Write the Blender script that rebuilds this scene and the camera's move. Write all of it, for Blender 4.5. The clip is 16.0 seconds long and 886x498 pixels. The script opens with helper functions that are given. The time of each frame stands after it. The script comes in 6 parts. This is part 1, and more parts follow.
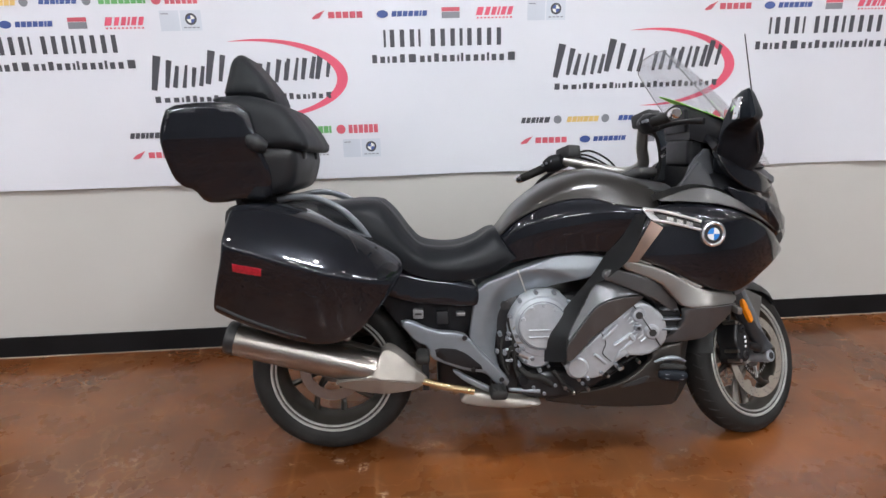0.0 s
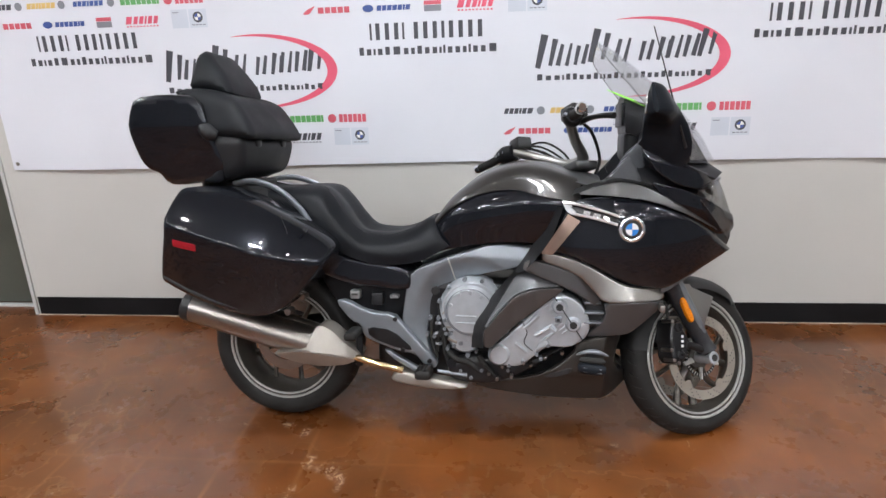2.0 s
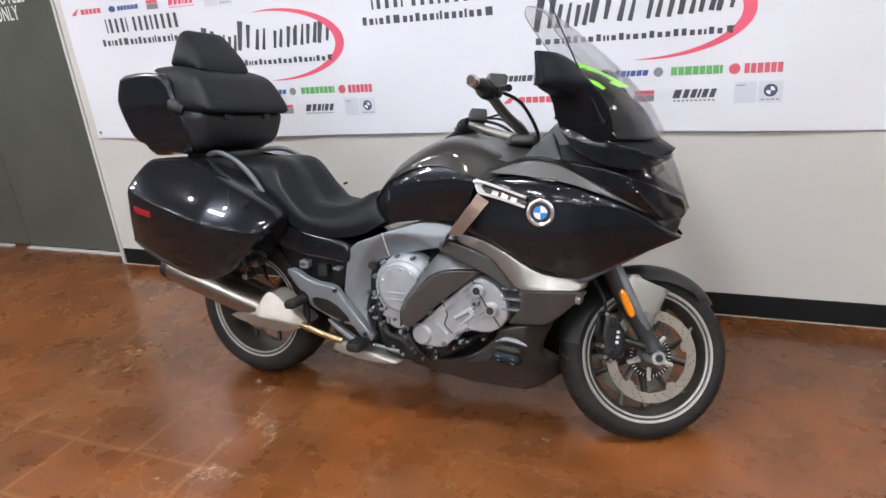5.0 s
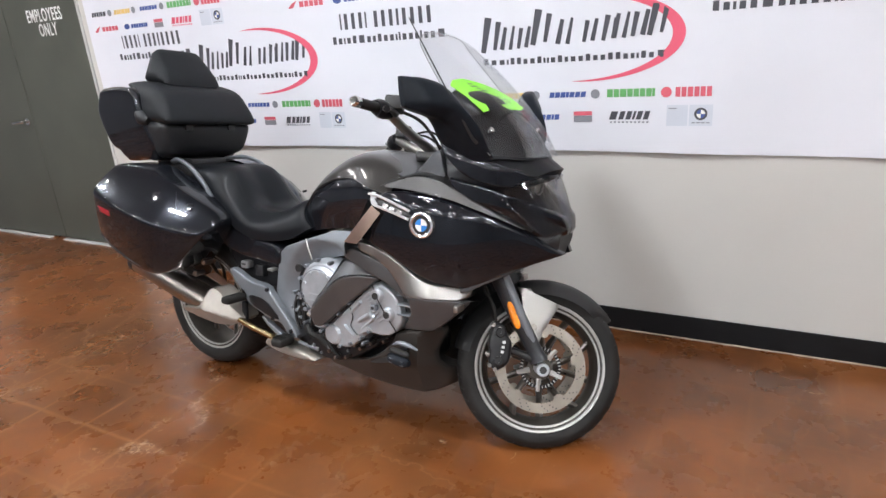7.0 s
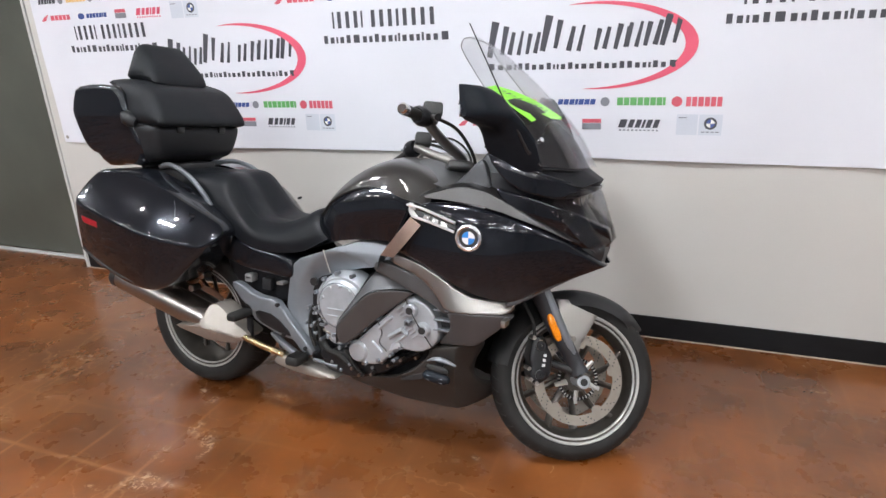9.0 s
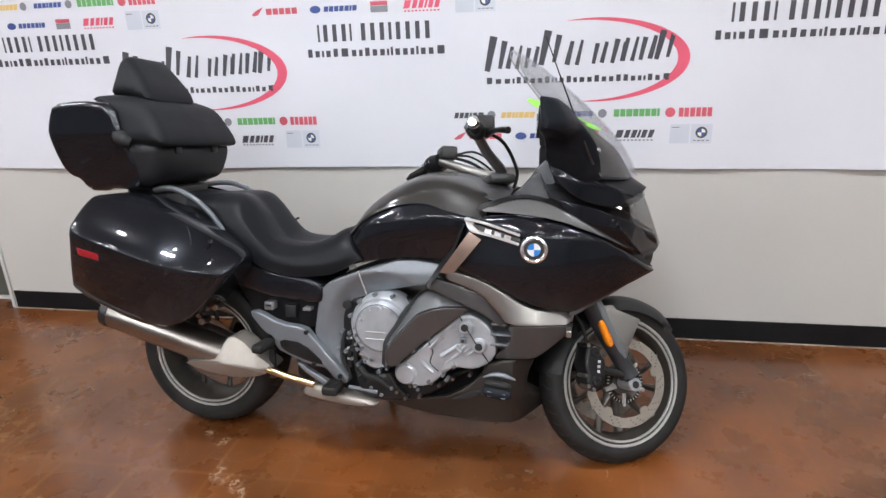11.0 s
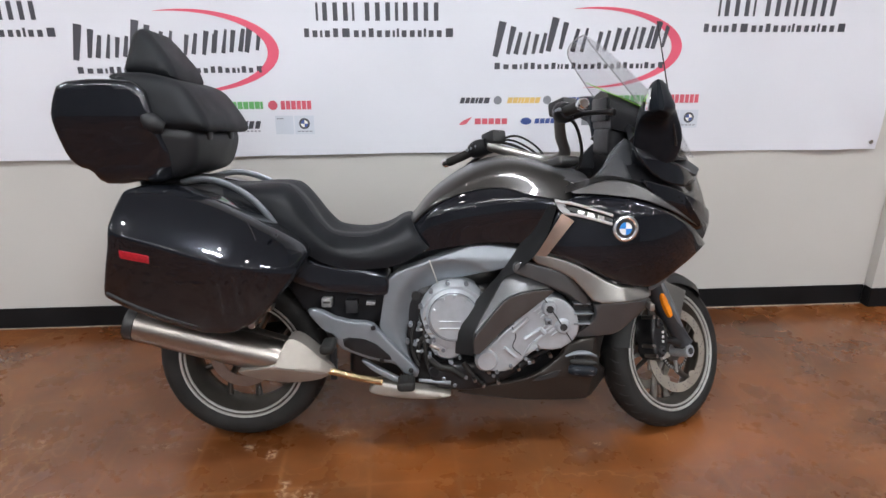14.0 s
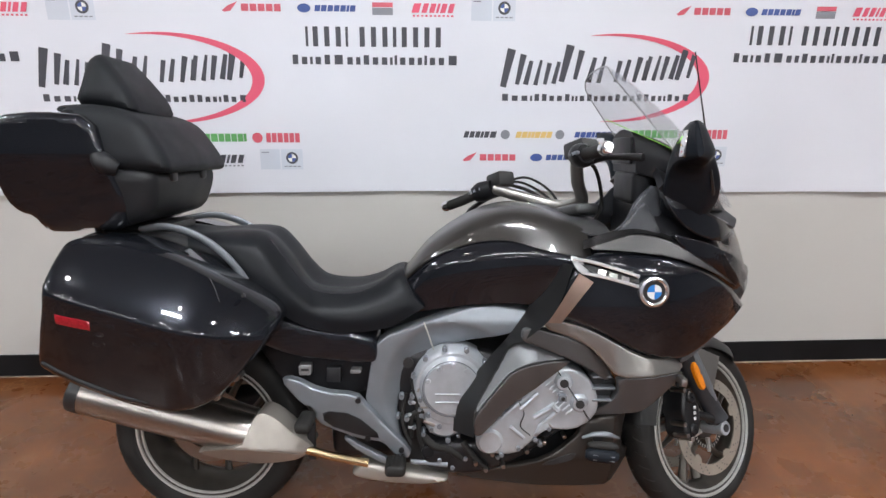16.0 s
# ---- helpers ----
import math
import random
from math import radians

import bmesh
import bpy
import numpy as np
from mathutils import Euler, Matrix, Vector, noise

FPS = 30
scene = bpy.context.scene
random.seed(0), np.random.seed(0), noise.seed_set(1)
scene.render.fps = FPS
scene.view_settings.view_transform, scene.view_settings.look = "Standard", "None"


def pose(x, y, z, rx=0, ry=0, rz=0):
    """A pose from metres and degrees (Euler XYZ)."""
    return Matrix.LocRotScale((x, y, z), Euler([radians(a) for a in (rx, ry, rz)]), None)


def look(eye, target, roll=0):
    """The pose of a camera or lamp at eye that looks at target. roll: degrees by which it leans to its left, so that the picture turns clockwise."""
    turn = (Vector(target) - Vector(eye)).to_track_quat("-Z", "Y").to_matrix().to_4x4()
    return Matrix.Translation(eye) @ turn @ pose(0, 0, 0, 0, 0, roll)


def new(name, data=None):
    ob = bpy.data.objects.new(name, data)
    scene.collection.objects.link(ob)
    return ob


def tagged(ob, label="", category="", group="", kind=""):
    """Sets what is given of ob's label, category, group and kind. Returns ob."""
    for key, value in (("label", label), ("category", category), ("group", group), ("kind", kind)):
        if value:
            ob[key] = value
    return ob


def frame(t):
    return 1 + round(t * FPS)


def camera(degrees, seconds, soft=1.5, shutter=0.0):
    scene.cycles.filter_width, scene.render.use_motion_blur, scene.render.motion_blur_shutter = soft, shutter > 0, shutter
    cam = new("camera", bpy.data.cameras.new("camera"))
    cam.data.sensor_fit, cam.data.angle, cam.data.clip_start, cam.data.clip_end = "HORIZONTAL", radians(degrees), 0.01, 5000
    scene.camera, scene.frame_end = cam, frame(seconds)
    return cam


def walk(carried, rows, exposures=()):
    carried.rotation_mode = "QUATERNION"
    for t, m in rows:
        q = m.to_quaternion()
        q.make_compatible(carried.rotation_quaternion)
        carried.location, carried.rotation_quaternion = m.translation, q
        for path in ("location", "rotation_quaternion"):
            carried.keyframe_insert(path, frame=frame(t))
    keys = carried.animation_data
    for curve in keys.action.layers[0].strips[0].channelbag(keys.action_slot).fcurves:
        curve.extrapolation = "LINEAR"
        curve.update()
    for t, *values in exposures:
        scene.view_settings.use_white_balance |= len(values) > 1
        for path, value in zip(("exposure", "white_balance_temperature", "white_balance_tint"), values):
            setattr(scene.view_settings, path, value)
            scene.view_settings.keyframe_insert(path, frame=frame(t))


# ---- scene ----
cam = camera(70.3, 16.0)
PATH = [
    (0, (0.123, 0.117, 1.466), (0.247, 2.024, 0.877), -1.4),
    (0.5, (0.265, 0.119, 1.468), (0.331, 2.028, 0.875), -0.9),
    (1, (0.415, 0.108, 1.468), (0.43, 2.015, 0.864), -1.1),
    (1.5, (0.605, 0.053, 1.479), (0.504, 1.954, 0.867), -1.1),
    (2, (0.769, 0.022, 1.479), (0.551, 1.911, 0.859), -2.1),
    (2.5, (0.905, 0.07, 1.472), (0.625, 1.947, 0.84), -2.5),
    (3, (1.054, 0.131, 1.464), (0.744, 1.997, 0.817), -2.3),
    (3.5, (1.153, 0.167, 1.468), (0.776, 2.02, 0.816), -3.3),
    (3.7, (1.207, 0.185, 1.488), (0.781, 2.02, 0.815), -3.7),
    (5.8, (1.846, 0.348, 1.452), (0.984, 2.019, 0.771), -5.2),
    (6, (1.907, 0.369, 1.459), (1.022, 2.031, 0.786), -5.2),
    (6.5, (2.094, 0.405, 1.46), (1.169, 2.052, 0.802), -4.8),
    (7, (2.2, 0.403, 1.464), (1.268, 2.047, 0.81), -4.6),
    (7.5, (2.201, 0.406, 1.471), (1.262, 2.046, 0.816), -4.6),
    (8, (2.101, 0.392, 1.486), (1.176, 2.039, 0.828), -4.4),
    (8.5, (1.928, 0.355, 1.502), (1.086, 2.044, 0.841), -4.0),
    (8.7, (1.873, 0.34, 1.506), (1.086, 2.053, 0.837), -3.5),
    (10.8, (1.308, 0.189, 1.541), (0.94, 2.044, 0.888), -1.7),
    (11, (1.245, 0.195, 1.524), (0.883, 2.052, 0.877), -2.2),
    (11.5, (1.089, 0.185, 1.511), (0.803, 2.053, 0.856), -1.8),
    (12, (0.96, 0.15, 1.504), (0.775, 2.026, 0.837), -2.0),
    (12.5, (0.825, 0.1, 1.521), (0.753, 1.985, 0.854), -1.7),
    (13, (0.699, 0.122, 1.521), (0.722, 2.007, 0.855), -0.5),
    (13.5, (0.57, 0.167, 1.506), (0.668, 2.052, 0.845), -0.2),
    (14, (0.434, 0.178, 1.51), (0.565, 2.053, 0.826), -0.0),
    (14.5, (0.372, 0.202, 1.497), (0.502, 2.076, 0.809), -0.1),
    (15, (0.34, 0.247, 1.499), (0.498, 2.119, 0.813), 0.3),
    (15.5, (0.414, 0.352, 1.513), (0.553, 2.232, 0.845), 0.4),
    (16, (0.482, 0.496, 1.52), (0.594, 2.394, 0.901), 0.5),
]
EXPOSURES = [(0, 0.04), (2.0, 0.07), (2.6, 0.22), (3.6, 0.22), (6.0, 0.27), (8.5, 0.27), (11.0, 0.12), (12.0, 0.07), (14.5, 0.05), (16.0, 0.06)]
walk(cam, [(t, look(eye, target, roll)) for t, eye, target, roll in PATH], EXPOSURES)

# ---- light ----
world = bpy.data.worlds.new("world")
scene.world = world
world.use_nodes = True
world.node_tree.nodes["Background"].inputs[0].default_value = (0.75, 0.85, 1.0, 1)
world.node_tree.nodes["Background"].inputs[1].default_value = 0.02
scene.view_settings.exposure = 0.0


def area_lamp(name, at, sx, sy, watts, color):
    data = bpy.data.lights.new(name, "AREA")
    data.shape, data.size, data.size_y, data.energy, data.color = "RECTANGLE", sx, sy, watts, color
    ob = new(name, data)
    ob.location = at
    return ob


LIGHTS = [(-2.6, 1.5, 46), (0.4, 1.5, 45), (3.4, 1.5, 36), (-2.6, -1.4, 39), (0.4, -1.4, 42), (3.4, -1.4, 40), (-1.1, -4.2, 20), (2.1, -4.2, 20)]
DIM = [(-4.1, 1.5), (4.9, 1.5), (-4.1, -1.4), (-1.1, -1.4), (1.9, -1.4), (4.9, -1.4), (-2.6, -2.9), (0.4, -2.9), (3.4, -2.9), (4.9, -4.2)]


# ---- materials ----
def material(name, color, rough=0.5, metal=0.0, coat=0.0, scale=8.0, vary=0.15, bump=0.0, bump_scale=200.0, rough_vary=0.1, spec=0.5):
    """A principled surface with two scales of variation in colour and gloss, and fine relief."""
    m = bpy.data.materials.new(name)
    m.use_nodes = True
    nt = m.node_tree
    b = nt.nodes["Principled BSDF"]
    tc = nt.nodes.new("ShaderNodeTexCoord")
    n1, n2 = nt.nodes.new("ShaderNodeTexNoise"), nt.nodes.new("ShaderNodeTexNoise")
    n1.inputs["Scale"].default_value, n1.inputs["Detail"].default_value = scale, 5
    n2.inputs["Scale"].default_value, n2.inputs["Detail"].default_value = bump_scale, 3
    for n in (n1, n2):
        nt.links.new(tc.outputs["Object"], n.inputs["Vector"])
    ramp = nt.nodes.new("ShaderNodeMapRange")
    ramp.inputs[1].default_value, ramp.inputs[2].default_value = 0.3, 0.7
    ramp.inputs[3].default_value, ramp.inputs[4].default_value = 1 - vary, 1 + vary
    nt.links.new(n1.outputs[0], ramp.inputs[0])
    mul = nt.nodes.new("ShaderNodeVectorMath")
    mul.operation = "SCALE"
    mul.inputs[0].default_value = color
    nt.links.new(ramp.outputs[0], mul.inputs["Scale"])
    nt.links.new(mul.outputs[0], b.inputs["Base Color"])
    rr = nt.nodes.new("ShaderNodeMapRange")
    rr.inputs[1].default_value, rr.inputs[2].default_value = 0.3, 0.7
    rr.inputs[3].default_value, rr.inputs[4].default_value = max(0.01, rough * (1 - rough_vary)), min(1, rough * (1 + rough_vary))
    nt.links.new(n1.outputs[0], rr.inputs[0])
    nt.links.new(rr.outputs[0], b.inputs["Roughness"])
    b.inputs["Metallic"].default_value = metal
    b.inputs["Coat Weight"].default_value = coat
    b.inputs["Coat Roughness"].default_value = 0.03
    b.inputs["Specular IOR Level"].default_value = spec
    if bump:
        bp = nt.nodes.new("ShaderNodeBump")
        bp.inputs["Strength"].default_value, bp.inputs["Distance"].default_value = bump, 0.002
        nt.links.new(n2.outputs[0], bp.inputs["Height"])
        nt.links.new(bp.outputs[0], b.inputs["Normal"])
    return m


def floor_material():
    """Brown acid-stained sealed concrete with ghost lines of old square tiles, pale chips and dark stains."""
    m = bpy.data.materials.new("stained_concrete")
    m.use_nodes = True
    nt = m.node_tree
    N, Lk = nt.nodes, nt.links
    b = N["Principled BSDF"]
    tc = N.new("ShaderNodeTexCoord")

    def tex(scale, detail, rough=0.55, distort=0.0):
        n = N.new("ShaderNodeTexNoise")
        n.inputs["Scale"].default_value, n.inputs["Detail"].default_value = scale, detail
        n.inputs["Roughness"].default_value, n.inputs["Distortion"].default_value = rough, distort
        Lk.new(tc.outputs["Object"], n.inputs["Vector"])
        return n.outputs[0]

    def rng(src, a, c, lo, hi):
        n = N.new("ShaderNodeMapRange")
        for k, v in enumerate((a, c, lo, hi)):
            n.inputs[k + 1].default_value = v
        Lk.new(src, n.inputs[0])
        return n.outputs[0]

    def mix(f, a, c):
        n = N.new("ShaderNodeMix")
        n.data_type = "RGBA"
        if isinstance(f, float):
            n.inputs[0].default_value = f
        else:
            Lk.new(f, n.inputs[0])
        for k, v in ((6, a), (7, c)):
            if isinstance(v, tuple):
                n.inputs[k].default_value = (*v, 1)
            else:
                Lk.new(v, n.inputs[k])
        return n.outputs[2]

    def mul(a, c):
        n = N.new("ShaderNodeMath")
        n.operation = "MULTIPLY"
        Lk.new(a, n.inputs[0])
        Lk.new(c, n.inputs[1])
        return n.outputs[0]

    def spot(x, y, rx, ry):
        """How far a place lies from the middle of an oval, 1 at its rim."""
        off, sc, ln = (N.new("ShaderNodeVectorMath") for _ in range(3))
        off.operation, sc.operation, ln.operation = "SUBTRACT", "MULTIPLY", "LENGTH"
        Lk.new(tc.outputs["Object"], off.inputs[0])
        off.inputs[1].default_value = (x, y, 0)
        Lk.new(off.outputs[0], sc.inputs[0])
        sc.inputs[1].default_value = (1 / rx, 1 / ry, 0)
        Lk.new(sc.outputs[0], ln.inputs[0])
        return ln.outputs["Value"]

    big, mid, fine = tex(0.9, 4, 0.5), tex(4.5, 6, 0.6), tex(38, 3, 0.5)
    col = mix(rng(big, 0.35, 0.65, 0, 1), FLOOR_A, FLOOR_B)
    col = mix(rng(mid, 0.3, 0.75, 0, 0.75), col, FLOOR_C)
    col = mix(rng(fine, 0.25, 0.85, 0, 0.2), col, FLOOR_D)
    swirl = rng(tex(2.6, 5, 0.55), 0.36, 0.70, 0, 0.6)
    col = mix(swirl, col, (0.235, 0.071, 0.016))
    dark = rng(tex(1.5, 6, 0.6), 0.42, 0.72, 0, 0.75)
    pale = rng(tex(1.3, 6, 0.6), 0.46, 0.72, 0, 0.6)
    col = mix(dark, col, (0.045, 0.020, 0.009))
    col = mix(pale, col, (0.235, 0.09, 0.03))
    # broad darker ovals, the first a mottled stain by the chips
    for cx, cy, rx, ry, deep in ((-0.33, 1.93, 0.42, 0.34, 0.55), (-0.95, 2.2, 0.6, 0.42, 0.5), (1.5, 1.75, 0.55, 0.3, 0.3)):
        col = mix(mul(rng(spot(cx, cy, rx, ry), 0.3, 1.1, deep, 0), rng(mid, 0.3, 0.6, 0.35, 1.0)), col, (0.060, 0.024, 0.009))
    # thin pale veins
    vn = N.new("ShaderNodeMath")
    vn.operation = "SUBTRACT"
    vn.inputs[1].default_value = 0.5
    Lk.new(tex(2.2, 5, 0.55), vn.inputs[0])
    va = N.new("ShaderNodeMath")
    va.operation = "ABSOLUTE"
    Lk.new(vn.outputs[0], va.inputs[0])
    col = mix(mul(rng(va.outputs[0], 0.0, 0.010, 0.3, 0.0), rng(tex(1.2, 3), 0.42, 0.62, 0.0, 1.0)), col, (0.42, 0.24, 0.12))
    # ghost lines of old tiles, half a tile out of step from row to row
    mp = N.new("ShaderNodeMapping")
    mp.inputs["Location"].default_value = (-0.0155, -0.1325, 0)
    mp.inputs["Rotation"].default_value = (0, 0, radians(-0.5))
    Lk.new(tc.outputs["Object"], mp.inputs[0])
    wob = N.new("ShaderNodeVectorMath")
    wob.operation = "MULTIPLY_ADD"
    nz = N.new("ShaderNodeTexNoise")
    nz.inputs["Scale"].default_value = 6
    Lk.new(tc.outputs["Object"], nz.inputs["Vector"])
    Lk.new(nz.outputs[1], wob.inputs[0])
    wob.inputs[1].default_value = (0.016, 0.016, 0)
    Lk.new(mp.outputs[0], wob.inputs[2])
    br = N.new("ShaderNodeTexBrick")
    br.offset = 0.0
    br.inputs["Scale"].default_value = 1.0
    br.inputs["Mortar Size"].default_value, br.inputs["Mortar Smooth"].default_value = 0.015, 1.0
    br.inputs["Brick Width"].default_value, br.inputs["Row Height"].default_value = 0.312, 0.305
    Lk.new(wob.outputs[0], br.inputs["Vector"])
    br.inputs["Color1"].default_value, br.inputs["Color2"].default_value = (0.90, 0.90, 0.90, 1), (1.09, 1.09, 1.09, 1)
    br.inputs["Mortar"].default_value = (1, 1, 1, 1)
    tone = N.new("ShaderNodeVectorMath")
    tone.operation = "MULTIPLY"
    Lk.new(col, tone.inputs[0])
    Lk.new(br.outputs["Color"], tone.inputs[1])
    col = mix(rng(tex(0.8, 2), 0.4, 0.6, 0.25, 0.9), col, tone.outputs[0])
    worn = rng(spot(-0.35, 1.45, 1.5, 1.0), 0.35, 1.0, 0.50, 0.10)
    line = mul(br.outputs["Fac"], mul(worn, rng(tex(2.3, 4), 0.32, 0.66, 0.1, 1.0)))
    col = mix(line, col, (0.36, 0.17, 0.07))
    # pale chips where the stain has come away
    chip = mul(rng(tex(9, 7, 0.7, 0.8), 0.655, 0.70, 0, 1), rng(tex(1.1, 2), 0.48, 0.6, 0, 0.7))
    col = mix(chip, col, (0.5, 0.36, 0.24))
    # larger worn spots where flakes lie together
    fleck = rng(tex(34, 7, 0.7, 1.2), 0.51, 0.57, 0, 1)
    for cx, cy, rx, ry in CHIPS:
        col = mix(mul(fleck, rng(spot(cx, cy, rx, ry), 0.4, 1.0, 0.6, 0)), col, (0.55, 0.38, 0.25))
    Lk.new(col, b.inputs["Base Color"])
    Lk.new(rng(mid, 0.3, 0.7, 0.2, 0.38), b.inputs["Roughness"])
    b.inputs["Coat Weight"].default_value, b.inputs["Coat Roughness"].default_value = 0.32, 0.12
    bp = N.new("ShaderNodeBump")
    bp.inputs["Strength"].default_value, bp.inputs["Distance"].default_value = 0.05, 0.002
    Lk.new(tex(7, 3, 0.5), bp.inputs["Height"])
    Lk.new(bp.outputs[0], b.inputs["Normal"])
    return m


FLOOR_A, FLOOR_B, FLOOR_C, FLOOR_D = (0.156, 0.043, 0.0088), (0.084, 0.025, 0.0062), (0.206, 0.064, 0.014), (0.056, 0.020, 0.0072)
CHIPS = [(-0.49, 2.222, 0.10, 0.022), (-0.335, 2.19, 0.05, 0.014), (-0.155, 2.19, 0.04, 0.02), (-0.062, 2.14, 0.025, 0.045), (0.01, 1.96, 0.03, 0.06), (0.09, 1.925, 0.06, 0.045), (0.135, 1.885, 0.05, 0.03), (0.06, 1.64, 0.10, 0.05), (0.17, 2.26, 0.10, 0.035), (0.03, 1.60, 0.07, 0.022), (-0.10, 1.552, 0.045, 0.014), (0.13, 1.648, 0.06, 0.016), (0.152, 1.845, 0.022, 0.055), (-0.01, 1.775, 0.022, 0.08), (0.339, 2.335, 0.05, 0.02), (2.386, 2.96, 0.05, 0.012), (-0.96, 2.26, 0.06, 0.03)]
FLOOR = floor_material()
WALL = material("grey_wall_paint", (0.52, 0.505, 0.48), 0.6, scale=1.5, vary=0.03, bump=0.25, bump_scale=140)
BASE = material("black_vinyl_base", (0.010, 0.010, 0.011), 0.42, scale=4, vary=0.25, spec=0.14)
VINYL = material("white_banner_vinyl", (0.675, 0.681, 0.737), 0.38, scale=2, vary=0.02, bump=0.05, bump_scale=400)
DOORGREEN = material("dark_olive_door_paint", (0.077, 0.080, 0.066), 0.42, scale=3, vary=0.14, bump=0.12, bump_scale=90)
JAMB = material("pale_grey_jamb_paint", (0.5, 0.5, 0.49), 0.5, scale=5, vary=0.06)
DUST = material("pale_sealer_line", (0.36, 0.29, 0.23), 0.6, scale=3, vary=0.45)
# Unseen ceiling, kept grey so less light bounces under the motorcycle.
CEIL = material("dimmed_ceiling_grey", (0.32, 0.33, 0.34), 0.8, scale=3, vary=0.05)
FARWALL = material("unseen_room_wall", (0.27, 0.29, 0.335), 0.7, scale=1, vary=0.1)
INK = material("charcoal_print", (0.062, 0.063, 0.076), 0.4, scale=6, vary=0.06)
REDINK = material("red_print", (0.60, 0.11, 0.15), 0.4, scale=6, vary=0.05)
PINKINK = material("faded_red_print", (0.70, 0.105, 0.17), 0.4, scale=6, vary=0.05)
BLUEINK = material("blue_print", (0.06, 0.10, 0.30), 0.4, scale=6, vary=0.05)
GREENINK = material("green_print", (0.14, 0.40, 0.14), 0.4, scale=6, vary=0.05)
YELLOWINK = material("yellow_print", (0.72, 0.50, 0.18), 0.4, scale=6, vary=0.05)
CARDINK = material("pale_blue_grey_print", (0.56, 0.59, 0.66), 0.4, scale=6, vary=0.03)
GREYINK = material("grey_print", (0.22, 0.23, 0.26), 0.4, scale=6, vary=0.05)
WHITEINK = material("white_print", (0.78, 0.78, 0.76), 0.5, scale=30, vary=0.1)

GLOSS = material("black_metallic_paint", (0.0108, 0.0122, 0.0162), 0.24, 0.45, 1.0, scale=300, vary=0.04, spec=0.1)
GLOSS.node_tree.nodes["Principled BSDF"].inputs["Coat IOR"].default_value = 1.46
BROWN = material("warm_graphite_metallic_paint", (0.034, 0.0315, 0.030), 0.32, 0.4, 0.6, scale=300, vary=0.06, spec=0.2)
SILVER = material("satin_champagne_silver_paint", (0.34, 0.328, 0.31), 0.36, 0.95, 0.1, scale=500, vary=0.03, rough_vary=0.02)
STRUT = material("dark_satin_strut_paint", (0.036, 0.036, 0.038), 0.42, 0.2, scale=60, vary=0.15)
GRAPH = material("satin_graphite_paint", (0.097, 0.096, 0.098), 0.38, 0.5, 0.1, scale=500, vary=0.1)
BELLY = material("dark_graphite_paint", (0.052, 0.047, 0.043), 0.4, 0.6, scale=500, vary=0.12)
MIRRORBODY = material("black_mirror_shell", (0.012, 0.0145, 0.019), 0.4, scale=40, vary=0.1, spec=0.08)
# Mid tone, also used for shaded silver and lit graphite faces.
FACET = material("satin_mid_grey_tone", (0.102, 0.104, 0.109), 0.42, 0.5, scale=500, vary=0.1)
DEEP = material("deep_black_plastic", (0.0125, 0.0127, 0.0145), 0.4, scale=20, vary=0.2, spec=0.16)
SLATE = material("dark_slate_plastic", (0.034, 0.036, 0.041), 0.4, 0.2, scale=60, vary=0.1, bump=0.1, bump_scale=600)
INNER = material("grey_inner_plastic", (0.085, 0.087, 0.09), 0.45, 0.2, scale=60, vary=0.1, bump=0.1, bump_scale=600)
SATIN = material("satin_chrome", (0.78, 0.78, 0.79), 0.2, 0.9, scale=10, vary=0.05)
ALU = material("cast_aluminium", (0.46, 0.49, 0.525), 0.36, 0.55, scale=30, vary=0.08, bump=0.2, bump_scale=500)
FRAMEALU = material("painted_aluminium_frame", (0.20, 0.216, 0.240), 0.40, 0.5, scale=20, vary=0.06, bump=0.1, bump_scale=600)
SHIELD = material("bead_blasted_steel_shield", (0.345, 0.318, 0.287), 0.42, 0.55, scale=30, vary=0.06, bump=0.1, bump_scale=500)
STEEL = material("brushed_steel", (0.35, 0.325, 0.30), 0.3, 1.0, scale=60, vary=0.05, rough_vary=0.04)
GOLD = material("heat_tinted_steel_pipe", (0.62, 0.47, 0.27), 0.22, 1.0, scale=18, vary=0.3)
BRIGHT = material("bright_plated_trim", (0.82, 0.83, 0.85), 0.14, 0.65, scale=10, vary=0.03)
CHROME = material("chrome", (0.85, 0.85, 0.85), 0.05, 1.0, scale=10, vary=0.03)
COPPERY = material("bronze_tinted_trim", (0.46, 0.33, 0.27), 0.32, 0.45, scale=15, vary=0.1)
PLASTIC = material("black_plastic", (0.018, 0.018, 0.019), 0.45, scale=20, vary=0.2, bump=0.1, bump_scale=900)
DARKMETAL = material("black_coated_metal", (0.022, 0.022, 0.024), 0.35, 0.5, scale=20, vary=0.2)
RUBBER = material("tyre_rubber", (0.019, 0.0183, 0.0178), 0.6, scale=15, vary=0.3, bump=0.3, bump_scale=250, spec=0.22)
SEATMAT = material("black_seat_vinyl", (0.0080, 0.0090, 0.0110), 0.40, scale=12, vary=0.2, bump=0.2, bump_scale=500, spec=0.15)
PADMAT = material("black_backrest_vinyl", (0.010, 0.0112, 0.0135), 0.55, scale=12, vary=0.2, bump=0.3, bump_scale=500, spec=0.2)
MATTE = material("matt_black_plastic", (0.0125, 0.013, 0.015), 0.5, scale=12, vary=0.15, bump=0.2, bump_scale=700, spec=0.35)
SPOKE = material("satin_silver_grey_spoke_paint", (0.13, 0.118, 0.105), 0.3, 0.75, scale=30, vary=0.1)
RIMMAT = material("satin_grey_rim_paint", (0.075, 0.068, 0.060), 0.36, 0.5, scale=30, vary=0.1)
